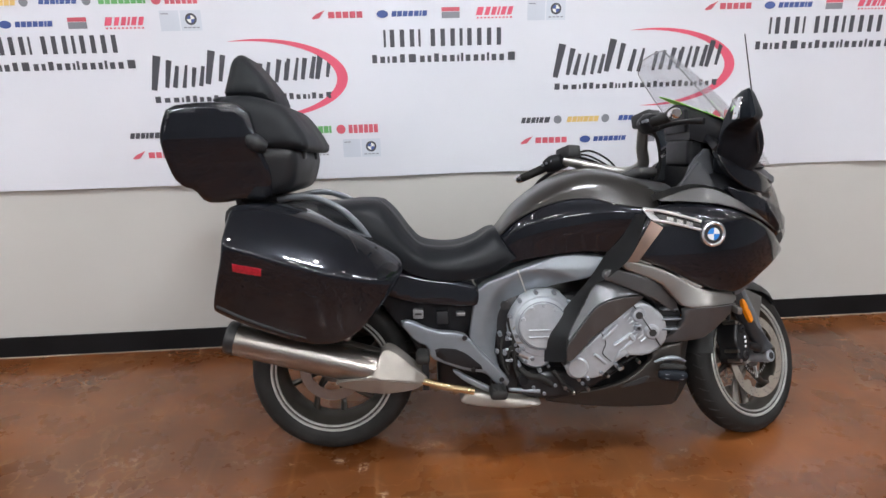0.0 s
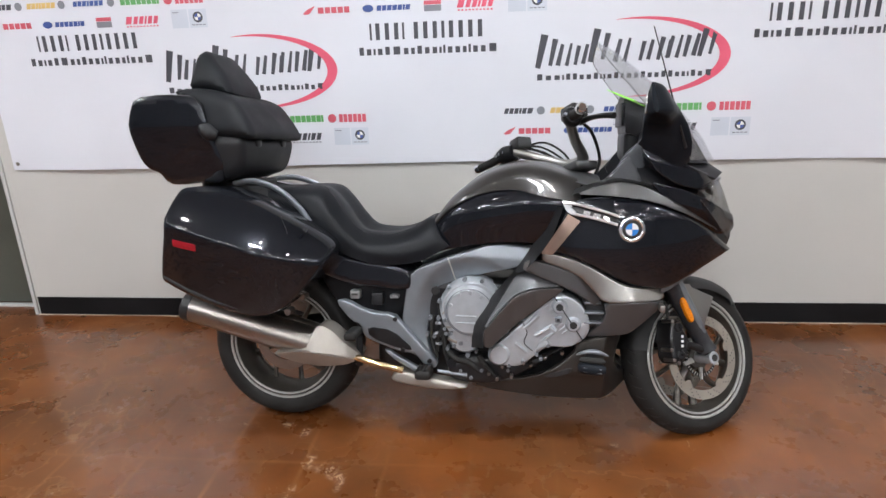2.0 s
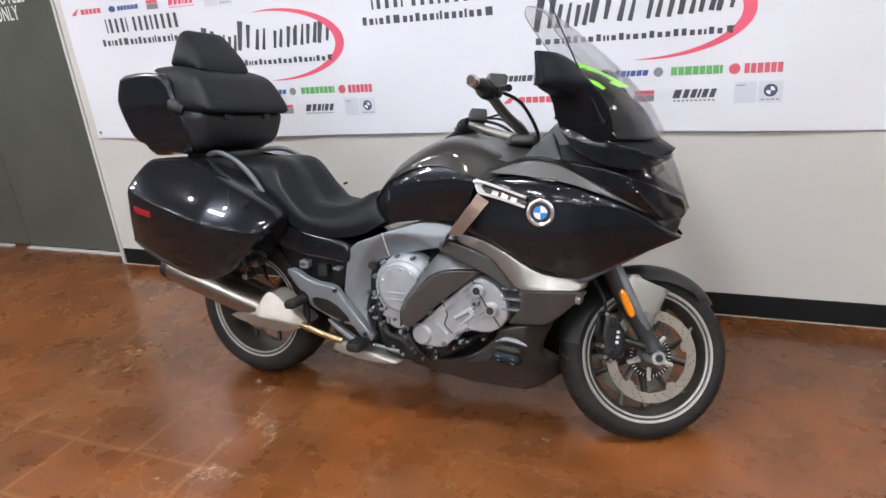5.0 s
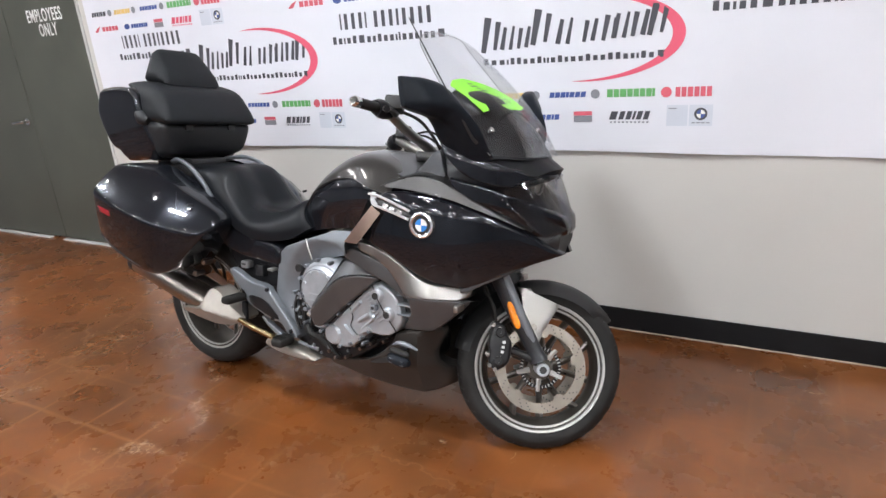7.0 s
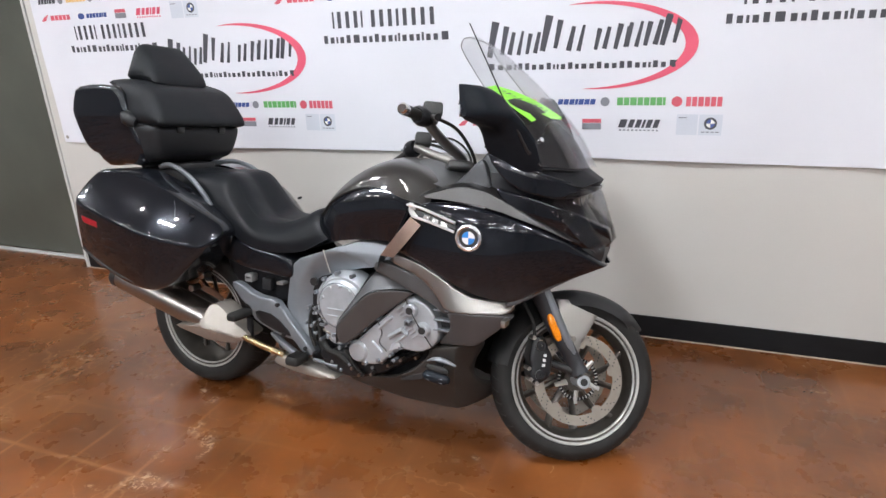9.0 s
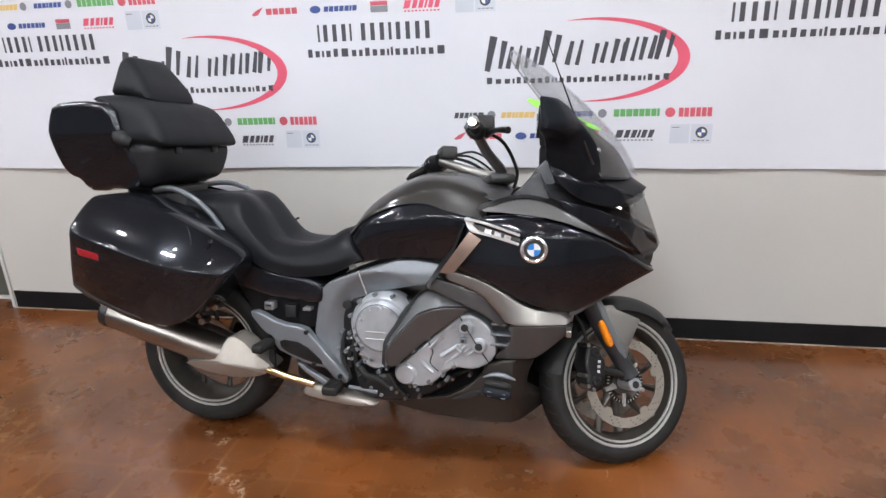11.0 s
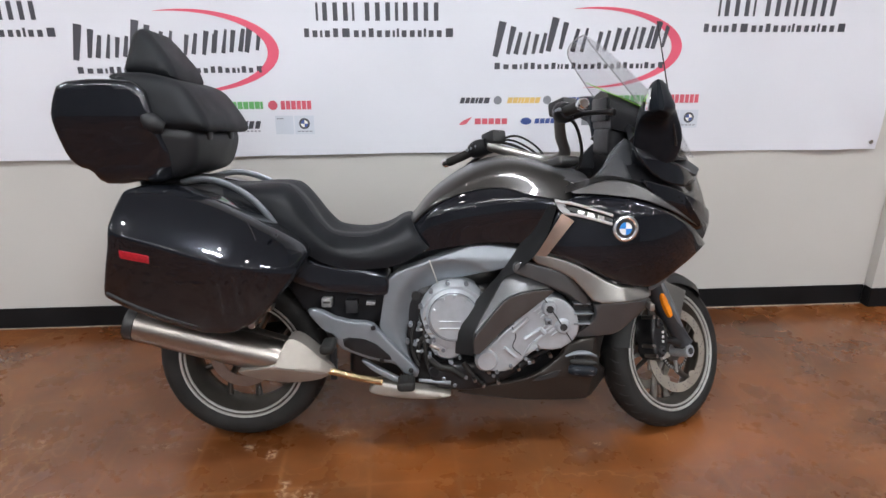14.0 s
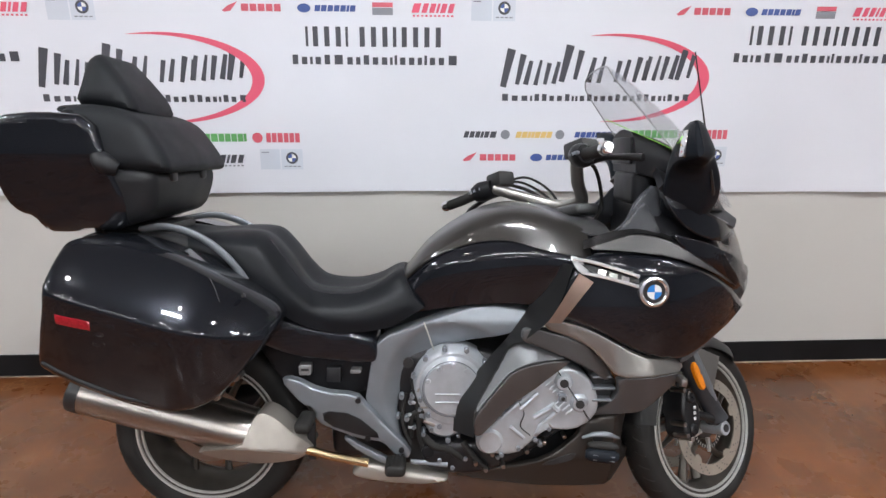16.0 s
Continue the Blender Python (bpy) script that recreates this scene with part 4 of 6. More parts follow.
for ob, flip in ((flank, False), (flank_l, True)):
    F = mirrored if flip else (lambda b: b)
    sg = 1 if flip else -1
    part("trim_plate", F(panel(trim, lambda x, z: side(x, z) + 0.014 - 0.35 * max(0, z - 0.873 + 0.235 * (x - 1.15)), 0.004, None, 0.008, 0.010)), GLOSS, ob, "gloss black trim plate with chrome lines")
    part("trim_inset", F(panel([(1.135, 0.906), (1.298, 0.865), (1.302, 0.848), (1.165, 0.880)], lambda x, z: side(x, z) + 0.0185 - 0.35 * max(0, z - 0.873 + 0.235 * (x - 1.15)), 0.002, None, 0.006, 0.02, 1)), PLASTIC, ob, "black inset in the trim")
    for k in range(3):
        x0 = 1.185 + 0.032 * k
        z0 = 0.8775 - 0.0085 * k
        part("model_marking", F(panel([(x0, z0), (x0 + 0.022, z0 - 0.006), (x0 + 0.024, z0 + 0.006), (x0 + 0.003, z0 + 0.012)], lambda x, z: side(x, z) + 0.021 - 0.35 * max(0, z - 0.873 + 0.235 * (x - 1.15)), 0.001, None, 0.004, 0.02, 0)), SATIN, ob, "plain chrome bar")
    bm = bmesh.new()
    a, b = [[bm.verts.new((x, -y, z)) for x, y, z in catmull(q, 4)] for q in ([(1.135, 0.314, 0.876), (1.09, 0.338, 0.81), (1.045, 0.356, 0.745)], [(1.176, 0.319, 0.852), (1.132, 0.326, 0.796), (1.085, 0.336, 0.738)])]
    for i in range(len(a) - 1):
        bm.faces.new((a[i], a[i + 1], b[i + 1], b[i]))
    bmesh.ops.solidify(bm, geom=bm.faces[:], thickness=0.005)
    part("bronze_trim", F(bm), COPPERY, ob, "bronze-tinted trim strip")
    for line in ([(1.118, 0.914), (1.165, 0.909), (1.24, 0.889), (1.30, 0.870)], [(1.14, 0.879), (1.20, 0.868), (1.26, 0.853), (1.298, 0.842)]):
        part("chrome_line", sweep([(x, sg * (side(x, z) + 0.013), z) for x, z in line], 0.0052, 8, 5), BRIGHT, ob, "chrome line")
    part("chrome_corner", F(panel([(1.112, 0.921), (1.136, 0.919), (1.168, 0.880), (1.150, 0.872), (1.128, 0.884)], lambda x, z: side(x, z) + 0.0165 - 0.35 * max(0, z - 0.873 + 0.235 * (x - 1.15)), 0.004, None, 0.008, 0.008, 1)), BRIGHT, ob, "chrome corner of the trim")
    # round badge
    c = Vector((1.345, sg * (side(1.345, 0.826) + 0.004), 0.826))
    tilt = Matrix.Translation(c) @ Matrix.Rotation(radians(-6 * sg), 4, "Z")
    part("badge_ring", lathe([(0.043, -0.006), (0.043, 0.006), (0.037, 0.008), (0.032, 0.004), (0.032, -0.004), (0.037, -0.008)], (0, 0, 0), 40), SATIN, ob, "chrome badge ring", xf=tilt)
    part("badge_field", rod((0, -0.004, 0), (0, 0.004, 0), 0.033, seg=32), PLASTIC, ob, "black badge field", xf=tilt)
    for k in range(4):
        bm = bmesh.new()
        arc = [(0, 0)] + [(0.021 * math.cos(radians(90 * k + 9 * i)), 0.021 * math.sin(radians(90 * k + 9 * i))) for i in range(11)]
        lo = [bm.verts.new((x, -0.0055, z)) for x, z in arc]
        hi = [bm.verts.new((x, 0.0055, z)) for x, z in arc]
        bm.faces.new(lo)
        bm.faces.new(hi[::-1])
        for i in range(12):
            bm.faces.new((lo[i], lo[(i + 1) % 12], hi[(i + 1) % 12], hi[i]))
        part("badge_quarter", bm, BLUEENAMEL if k % 2 else WHITEENAMEL, ob, "", False, xf=tilt)

INFILL_TOP = table((1.0, 0.742), (1.06, 0.738), (1.16, 0.714), (1.21, 0.694), (1.33, 0.625), (1.40, 0.612), (1.48, 0.612))


def infill_depth(x, z):
    return SIDE(x) * 0.97 - 0.014 + 2.6 * max(0, x - 1.235) * max(0, INFILL_TOP(x) - z) + 0.4 * max(0, 1.12 - x) - 0.35 * max(0, x - 1.36)


crease = [(1.472, 0.569), (1.364, 0.572), (1.262, 0.566), (1.225, 0.610), (1.178, 0.658), (1.10, 0.690), (1.052, 0.708)]
infill = [(1.05, 0.740), (1.07, 0.737), (1.16, 0.714), (1.21, 0.694), (1.33, 0.625), (1.40, 0.614), (1.474, 0.612)] + crease
both("silver_infill", panel(infill, infill_depth, 0.004, None, 0.03, 0.012, 1), SILVER, "satin champagne silver fairing infill")
# Fold faces down: its shade is put in by a darker tone than SILVER.
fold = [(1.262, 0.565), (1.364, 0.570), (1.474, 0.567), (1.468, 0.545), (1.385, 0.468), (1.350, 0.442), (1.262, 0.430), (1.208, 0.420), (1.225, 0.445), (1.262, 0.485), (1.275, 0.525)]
both("lower_infill", panel(fold, lambda x, z: infill_depth(x, 0.568) - 0.002 - 0.42 * max(0, 0.568 - z), 0.004, None, 0.03, 0.014, 1), FACET, "lower fairing fold, silver darkened for its downward shade")
both("infill_clip", box((1.452, -0.292, 0.536), (1.47, -0.245, 0.560), 0.004), SILVER, "silver corner of the infill")
duct = [(1.06, 0.67), (1.17, 0.62), (1.275, 0.55), (1.285, 0.50), (1.26, 0.44), (1.21, 0.46), (1.20, 0.56), (1.13, 0.60)]
both("duct", panel(duct, lambda x, z: 0.228, 0.01, 0.12, step=0.02), PLASTIC, "dark radiator air duct")
for k in range(3):
    both("duct_vane", box((1.2, -0.26, 0.478 + 0.036 * k), (1.282 - 0.012 * k, -0.20, 0.486 + 0.036 * k), 0.003), FRAMEALU)
arch = [(0.985, 0.70), (1.015, 0.711), (1.10, 0.689), (1.178, 0.657), (1.225, 0.609), (1.258, 0.568), (1.246, 0.538), (1.20, 0.575), (1.137, 0.613), (1.03, 0.657), (0.985, 0.672)]
both("arch_panel", panel(arch, lambda x, z: 0.290 - 0.25 * max(0, x - 1.12), 0.003, None, 0.03, 0.014, 1), GRAPH, "graphite arch over the cylinder head")
belly = [(0.785, 0.197), (0.88, 0.228), (1.025, 0.262), (1.11, 0.31), (1.172, 0.370), (1.176, 0.402), (1.25, 0.424), (1.338, 0.436), (1.345, 0.41), (1.322, 0.36), (1.318, 0.31), (1.34, 0.27), (1.40, 0.240), (1.397, 0.218), (1.33, 0.185), (1.288, 0.174), (1.20, 0.168), (1.04, 0.170), (0.87, 0.183)]
both("belly_pan", panel(belly, lambda x, z: 0.240 - 0.45 * max(0, 0.29 - z) - 0.12 * max(0, 1.05 - x) - 1.5 * max(0, x - 1.28), 0.008, None, 0.015, 0.016, 1), BELLY, "dark graphite belly pan")
# No hole is cut: a black sheet gives the opening its shade.
both("belly_slot_shade", panel([(1.055, 0.266), (1.105, 0.290), (1.165, 0.312), (1.160, 0.286), (1.10, 0.268)], lambda x, z: 0.2415, 0.001, None, 0.004, 0.02, 1), PLASTIC, "black sheet standing for the shaded opening in the belly pan")
part("belly_floor", box((0.86, -0.14, 0.176), (1.28, 0.14, 0.190), 0.004), PLASTIC, bike, "black belly floor")
strut_outer = [(1.12, 0.308, 0.90), (1.087, 0.332, 0.81), (1.044, 0.350, 0.745), (0.992, 0.285, 0.675), (0.952, 0.262, 0.648), (0.918, 0.275, 0.592), (0.884, 0.292, 0.537), (0.849, 0.318, 0.472), (0.847, 0.326, 0.395)]
strut_inner = [(1.085, 0.89), (1.055, 0.81), (1.02, 0.76), (0.96, 0.669), (0.909, 0.608), (0.868, 0.558), (0.833, 0.502), (0.798, 0.444), (0.791, 0.359)]
bm = bmesh.new()
a, b = [[bm.verts.new((x, -y, z)) for x, y, z in catmull(q, 4)] for q in (strut_outer, [(x, 0.2, z) for x, z in strut_inner])]
for i in range(len(a) - 1):
    bm.faces.new((a[i], a[i + 1], b[i + 1], b[i]))
bmesh.ops.solidify(bm, geom=bm.faces[:], thickness=0.006)
both("fairing_strut", bm, STRUT, "black fairing strut")
knee_crest = [(0.852, 0.462), (0.876, 0.492), (0.917, 0.541), (0.958, 0.586), (1.027, 0.612), (1.137, 0.611)]
ZC = table(*knee_crest)
knee = knee_crest + [(1.098, 0.580), (0.955, 0.468), (0.888, 0.402), (0.866, 0.388), (0.848, 0.398), (0.846, 0.43)]


def knee_depth(x, z):
    return 0.308 + 0.25 * max(0, 0.95 - x) - 0.3 * max(0, x - 1.03)


guards = both("knee_guard", panel(knee, lambda x, z: knee_depth(x, z) - 0.3 * max(0, ZC(x) - z), 0.004, None, 0.03, 0.012, 1), GRAPH, "graphite deflector over the engine")
knee_top = [(0.852, 0.466), (0.876, 0.496), (0.917, 0.545), (0.958, 0.590), (1.027, 0.616), (1.135, 0.615), (1.03, 0.655), (0.985, 0.667), (0.955, 0.65), (0.92, 0.592), (0.886, 0.537), (0.852, 0.484)]
for ob, flip in zip(guards, (False, True)):
    F = mirrored if flip else (lambda b: b)
    # Same graphite paint; the lighter colour carries the light on this upward facet.
    part("upper_facet", F(panel(knee_top, lambda x, z: knee_depth(x, z) - 0.002 - 0.85 * max(0, z - ZC(x)), 0.003, None, 0.03, 0.011, 1)), FACET, ob, "upper facet in graphite lightened for the light it catches")

cowl = [
    [(1.34, 0, 1.07), (1.35, 0.12, 1.065), (1.36, 0.20, 1.02), (1.37, 0.232, 0.965), (1.37, 0.24, 0.91)],
    [(1.47, 0, 1.08), (1.465, 0.11, 1.075), (1.46, 0.175, 1.03), (1.465, 0.205, 0.96), (1.47, 0.215, 0.88)],
    [(1.565, 0, 1.02), (1.56, 0.09, 1.01), (1.55, 0.14, 0.975), (1.545, 0.165, 0.93), (1.545, 0.18, 0.85)],
    [(1.625, 0, 0.945), (1.625, 0.06, 0.935), (1.62, 0.10, 0.905), (1.615, 0.125, 0.86), (1.612, 0.14, 0.80)],
    [(1.725, 0, 0.815), (1.72, 0.03, 0.81), (1.70, 0.055, 0.795), (1.685, 0.075, 0.78), (1.67, 0.08, 0.755)],
]
nose = part("nose_cowl", loft(cowl), DEEP, bike, "black nose cowl")
lens = [
    [(1.62, 0, 1.045), (1.615, 0.08, 1.035), (1.60, 0.14, 1.005), (1.575, 0.195, 0.935)],
    [(1.69, 0, 0.985), (1.68, 0.07, 0.965), (1.66, 0.135, 0.92), (1.642, 0.178, 0.85)],
    [(1.755, 0, 0.815), (1.748, 0.035, 0.81), (1.728, 0.075, 0.795), (1.705, 0.105, 0.772)],
]
lamp = part("headlight_lens", skin(lens, 0.003), LENS, bike, "clear headlight lens")
lamp.visible_shadow = False
wing = [(1.405, 0.985), (1.463, 0.968), (1.527, 0.953), (1.623, 0.913), (1.718, 0.862), (1.738, 0.850), (1.748, 0.792), (1.70, 0.782), (1.656, 0.790), (1.556, 0.848), (1.455, 0.920)]
WING = table((1.40, 0.272), (1.5, 0.243), (1.6, 0.184), (1.68, 0.122), (1.748, 0.045))
both("cowl_wing", panel(wing, lambda x, z: WING(x) - 0.35 * max(0, 0.89 - 0.3 * (x - 1.55) - z), 0.004, None, 0.03, 0.011, 1), GLOSS, "gloss black blade beside the headlight")
upper = [(1.370, 1.132), (1.465, 1.072), (1.555, 1.027), (1.655, 0.992), (1.703, 0.987), (1.658, 0.957), (1.598, 0.946), (1.498, 0.970), (1.433, 1.010), (1.381, 1.075)]
UPPER = table((1.36, 0.270), (1.45, 0.252), (1.55, 0.206), (1.62, 0.146), (1.68, 0.064), (1.703, 0.03))
both("upper_cowl", panel(upper, lambda x, z: UPPER(x) - 0.25 * max(0, z - 1.06 + 0.35 * (x - 1.4)), 0.004, None, 0.03, 0.011, 1), GLOSS, "gloss black upper cowl under the mirror")
for s in (-1, 1):
    bowl = lathe([(0.004, 0.0), (0.013, 0.002), (0.021, 0.011), (0.024, 0.02), (0.026, 0.02), (0.022, 0.008), (0.013, -0.002)], (0, 0, 0), 28, False)
    part("headlight_reflector", bowl, STEEL, bike, "chrome headlight reflector", xf=Matrix.Translation((1.628, s * 0.085, 0.952)) @ Matrix.Rotation(radians(-90 + s * 14), 4, "Z"))
    part("headlight_ring", lathe([(0.024, 0.0), (0.027, 0.0), (0.027, 0.004), (0.024, 0.004)], (0, 0, 0), 28), SATIN, bike, "bright ring round the headlight", xf=Matrix.Translation((1.652, s * 0.082, 0.950)) @ Matrix.Rotation(radians(-90 + s * 14), 4, "Z"))
    # Rows of small bright beads behind the lens and along the blade.
    for k in range(7):
        p = Vector((1.652 + 0.011 * k, s * (0.05 - 0.003 * k), 0.935 - 0.017 * k))
        part("bright_bead", box(p - Vector((0.0022, 0.0022, 0.0022)), p + Vector((0.0022, 0.0022, 0.0022)), 0.001), SATIN, bike)
    for k in range(6):
        p = Vector((1.585 + 0.014 * k, s * (0.213 - 0.011 * k), 0.915 - 0.015 * k))
        part("bright_bead", box(p - Vector((0.0022, 0.0022, 0.0022)), p + Vector((0.0022, 0.0022, 0.0022)), 0.001), SATIN, bike)
part("chin", loft([[(1.58, 0, 0.80), (1.58, 0.10, 0.80), (1.58, 0.13, 0.75), (1.58, 0.10, 0.70)], [(1.68, 0, 0.80), (1.68, 0.07, 0.80), (1.68, 0.09, 0.76), (1.68, 0.06, 0.70)], [(1.728, 0, 0.80), (1.728, 0.05, 0.80), (1.728, 0.06, 0.77), (1.715, 0.045, 0.72)]]), PLASTIC, bike, "black chin below the headlight")
both("intake_strip", panel([(1.455, 0.612), (1.60, 0.68), (1.69, 0.722), (1.67, 0.70), (1.56, 0.645), (1.462, 0.592)], lambda x, z: SIDE(x) - 0.03, 0.004, None, 0.02, 0.02, 1), FACET, "ribbed strip under the fairing")
beak = [
    [(1.40, 0, 1.175), (1.395, 0.14, 1.165), (1.375, 0.262, 1.125)],
    [(1.50, 0, 1.13), (1.49, 0.13, 1.115), (1.465, 0.245, 1.065)],
    [(1.60, 0, 1.075), (1.59, 0.10, 1.06), (1.555, 0.20, 1.02)],
    [(1.70, 0, 1.008), (1.69, 0.05, 1.004), (1.655, 0.115, 0.985)],
]
part("screen_base", skin(beak, 0.022), DEEP, bike, "gloss black plate under the windscreen")
scr = [
    [(1.672, 0, 1.05), (1.64, 0.12, 1.048), (1.545, 0.228, 1.055)],
    [(1.605, 0, 1.165), (1.568, 0.12, 1.16), (1.47, 0.24, 1.14)],
    [(1.475, 0, 1.30), (1.45, 0.12, 1.293), (1.365, 0.225, 1.27)],
    [(1.318, 0, 1.43), (1.305, 0.11, 1.424), (1.265, 0.19, 1.395)],
    [(1.24, 0, 1.475), (1.24, 0.10, 1.466), (1.24, 0.165, 1.435)],
]
screen = part("windscreen", skin(scr, 0.004, 6, 6), SCREEN, bike, "tall clear windscreen")
screen.visible_shadow = False
rim_line = [Vector((q[2][0], -q[2][1], q[2][2])) for q in scr] + [Vector((1.238, -0.1, 1.464)), Vector((1.238, 0.1, 1.464))] + [Vector((q[2][0], q[2][1], q[2][2])) for q in scr[::-1]]
part("screen_edge", sweep(rim_line, 0.0017, 6, 5), EDGE, screen, "polished edge of the screen")
mask = [
    [(1.652, 0, 1.04), (1.617, 0.12, 1.04), (1.533, 0.215, 1.045)],
    [(1.597, 0, 1.132), (1.555, 0.12, 1.127), (1.470, 0.226, 1.112)],
    [(1.528, 0, 1.192), (1.493, 0.11, 1.187), (1.415, 0.213, 1.175)],
]
part("screen_mask", skin(mask, 0.005), DEEP, bike, "black inner trim behind the windscreen")
for s in (-1, 1):
    part("screen_bolt", rod((1.52, s * 0.19, 1.128), (1.535, s * 0.197, 1.138), 0.009, seg=14, bevel=0.002), SATIN, screen, "bright screen bolt")
both("inner_panel", panel([(1.232, 0.965), (1.283, 1.008), (1.334, 1.068), (1.352, 1.060), (1.392, 0.965), (1.30, 0.955)], lambda x, z: 0.246 - 0.3 * max(0, z - 0.96), 0.004, None, 0.02, 0.016, 1), SLATE, "graphite inner fairing panel")

# mirrors on stalks, with turn lamps
def round_corners(ring, times=2, cut=0.2):
    """A closed line in space with its corners cut."""
    for _ in range(times):
        ring = [p.lerp(q, t) for p, q in zip(ring, ring[1:] + ring[:1]) for t in (cut, 1 - cut)]
    return ring


MIRROR = [
    (0.476, ((1.364, 1.288), (1.374, 1.289), (1.394, 1.212), (1.390, 1.200), (1.376, 1.200), (1.368, 1.240))),
    (0.440, ((1.368, 1.288), (1.402, 1.288), (1.436, 1.212), (1.420, 1.188), (1.360, 1.192), (1.362, 1.240))),
    (0.400, ((1.376, 1.286), (1.416, 1.287), (1.460, 1.210), (1.430, 1.176), (1.358, 1.186), (1.364, 1.236))),
    (0.340, ((1.388, 1.270), (1.436, 1.273), (1.484, 1.205), (1.445, 1.160), (1.366, 1.172), (1.368, 1.222))),
    (0.300, ((1.396, 1.232), (1.455, 1.238), (1.512, 1.178), (1.468, 1.126), (1.370, 1.142), (1.370, 1.190))),
    (0.270, ((1.388, 1.165), (1.478, 1.178), (1.540, 1.130), (1.490, 1.080), (1.374, 1.100), (1.373, 1.135))),
    (0.235, ((1.385, 1.110), (1.480, 1.120), (1.550, 1.080), (1.490, 1.030), (1.390, 1.060), (1.380, 1.085))),
    (0.200, ((1.390, 1.080), (1.490, 1.080), (1.550, 1.050), (1.500, 1.000), (1.400, 1.030), (1.390, 1.050))),
]
for s in (-1, 1):
    loops = [[Vector((x, s * y, z)) for x, z in ring] for y, ring in MIRROR]
    mid = sum(loops[0], Vector()) / 6
    tip = [[mid.lerp(p, q) + Vector((0, s * h, 0)) for p in loops[0]] for q, h in ((0.5, 0.004), (0.9, 0.003))]
    loops = [round_corners(ring, 2, 0.15) for ring in tip + loops]
    mir = part("mirror", rings(bmesh.new(), [list(p) for p in zip(*[catmull(col, 4) for col in zip(*loops)])]), MIRRORBODY, bike, "black wing mirror on a broad stalk")
    part("mirror_glass", box((-0.003, -0.038, -0.034), (0.003, 0.038, 0.034), 0.003), CHROME, mir, "mirror glass", xf=Matrix.Translation((1.363, s * 0.412, 1.233)) @ Matrix.Rotation(radians(s * 6), 4, "Z") @ Matrix.Rotation(radians(5), 4, "Y"))
part("antenna", sweep([(1.515, -0.262, 1.095), (1.503, -0.287, 1.123), (1.44, -0.357, 1.283), (1.373, -0.432, 1.456)], [0.006, 0.004, 0.0023, 0.0016], 8, 5), PLASTIC, bike, "thin black whip antenna")

# ---- tank and seat ----
tank = [
    [(0.64, 0, 0.832), (0.64, 0.05, 0.829), (0.64, 0.095, 0.817), (0.65, 0.125, 0.77), (0.66, 0.12, 0.71)],
    [(0.725, 0, 0.925), (0.72, 0.08, 0.917), (0.72, 0.118, 0.892), (0.72, 0.152, 0.852), (0.73, 0.148, 0.73)],
    [(0.83, 0, 1.003), (0.83, 0.10, 0.99), (0.83, 0.142, 0.957), (0.83, 0.182, 0.878), (0.84, 0.17, 0.75)],
    [(0.945, 0, 1.042), (0.945, 0.11, 1.030), (0.945, 0.158, 0.994), (0.95, 0.208, 0.898), (0.96, 0.19, 0.76)],
    [(1.06, 0, 1.030), (1.06, 0.12, 1.022), (1.06, 0.172, 0.996), (1.065, 0.24, 0.91), (1.07, 0.215, 0.76)],
    [(1.19, 0, 0.99), (1.19, 0.14, 0.982), (1.19, 0.195, 0.962), (1.19, 0.27, 0.905), (1.19, 0.25, 0.78)],
]
part("fuel_tank", loft(tank, 6, 5), GLOSS, bike, "gloss black metallic fuel tank")
top_skin = [
    [(0.636, 0, 0.836), (0.636, 0.05, 0.833), (0.634, 0.092, 0.823), (0.634, 0.108, 0.810)],
    [(0.72, 0, 0.933), (0.716, 0.08, 0.925), (0.712, 0.124, 0.897), (0.712, 0.136, 0.882)],
    [(0.83, 0, 1.013), (0.83, 0.10, 1.0), (0.828, 0.149, 0.966), (0.828, 0.166, 0.936)],
    [(0.945, 0, 1.051), (0.945, 0.115, 1.039), (0.945, 0.168, 1.003), (0.945, 0.194, 0.952)],
    [(1.06, 0, 1.044), (1.06, 0.125, 1.033), (1.06, 0.184, 1.003), (1.06, 0.238, 0.928)],
    [(1.18, 0, 1.0), (1.18, 0.145, 0.99), (1.18, 0.206, 0.968), (1.18, 0.274, 0.912)],
]
part("tank_top", skin(top_skin, 0.006, 6, 6), BROWN, bike, "warm graphite tank top")
cover = [
    [(0.98, 0, 1.049), (0.98, 0.05, 1.045), (0.98, 0.085, 1.038)],
    [(1.06, 0, 1.046), (1.06, 0.09, 1.038), (1.06, 0.145, 1.022)],
    [(1.15, 0, 1.02), (1.15, 0.12, 1.008), (1.15, 0.19, 0.982)],
    [(1.25, 0, 1.0), (1.25, 0.14, 0.99), (1.25, 0.225, 0.965)],
]
part("tank_cover", skin(cover, 0.006), FACET, bike, "satin graphite tank cover")
hood = [
    [(1.330, 0, 1.284), (1.330, 0.09, 1.268), (1.332, 0.125, 1.235), (1.338, 0.12, 1.150)],
    [(1.44, 0, 1.252), (1.44, 0.10, 1.232), (1.44, 0.14, 1.19), (1.44, 0.14, 1.12)],
    [(1.52, 0, 1.205), (1.52, 0.10, 1.18), (1.52, 0.14, 1.145), (1.52, 0.14, 1.08)],
]
dash = part("dashboard", loft(hood), DEEP, bike, "black instrument hood")
part("instrument_panel", box((1.335, -0.115, 1.05), (1.40, 0.115, 1.155), 0.02, 4), DEEP, dash, "black instrument surround")
part("instrument_screen", box((1.324, -0.1, 1.175), (1.334, 0.1, 1.258), 0.004), DEEP, dash, "dark instrument screen")
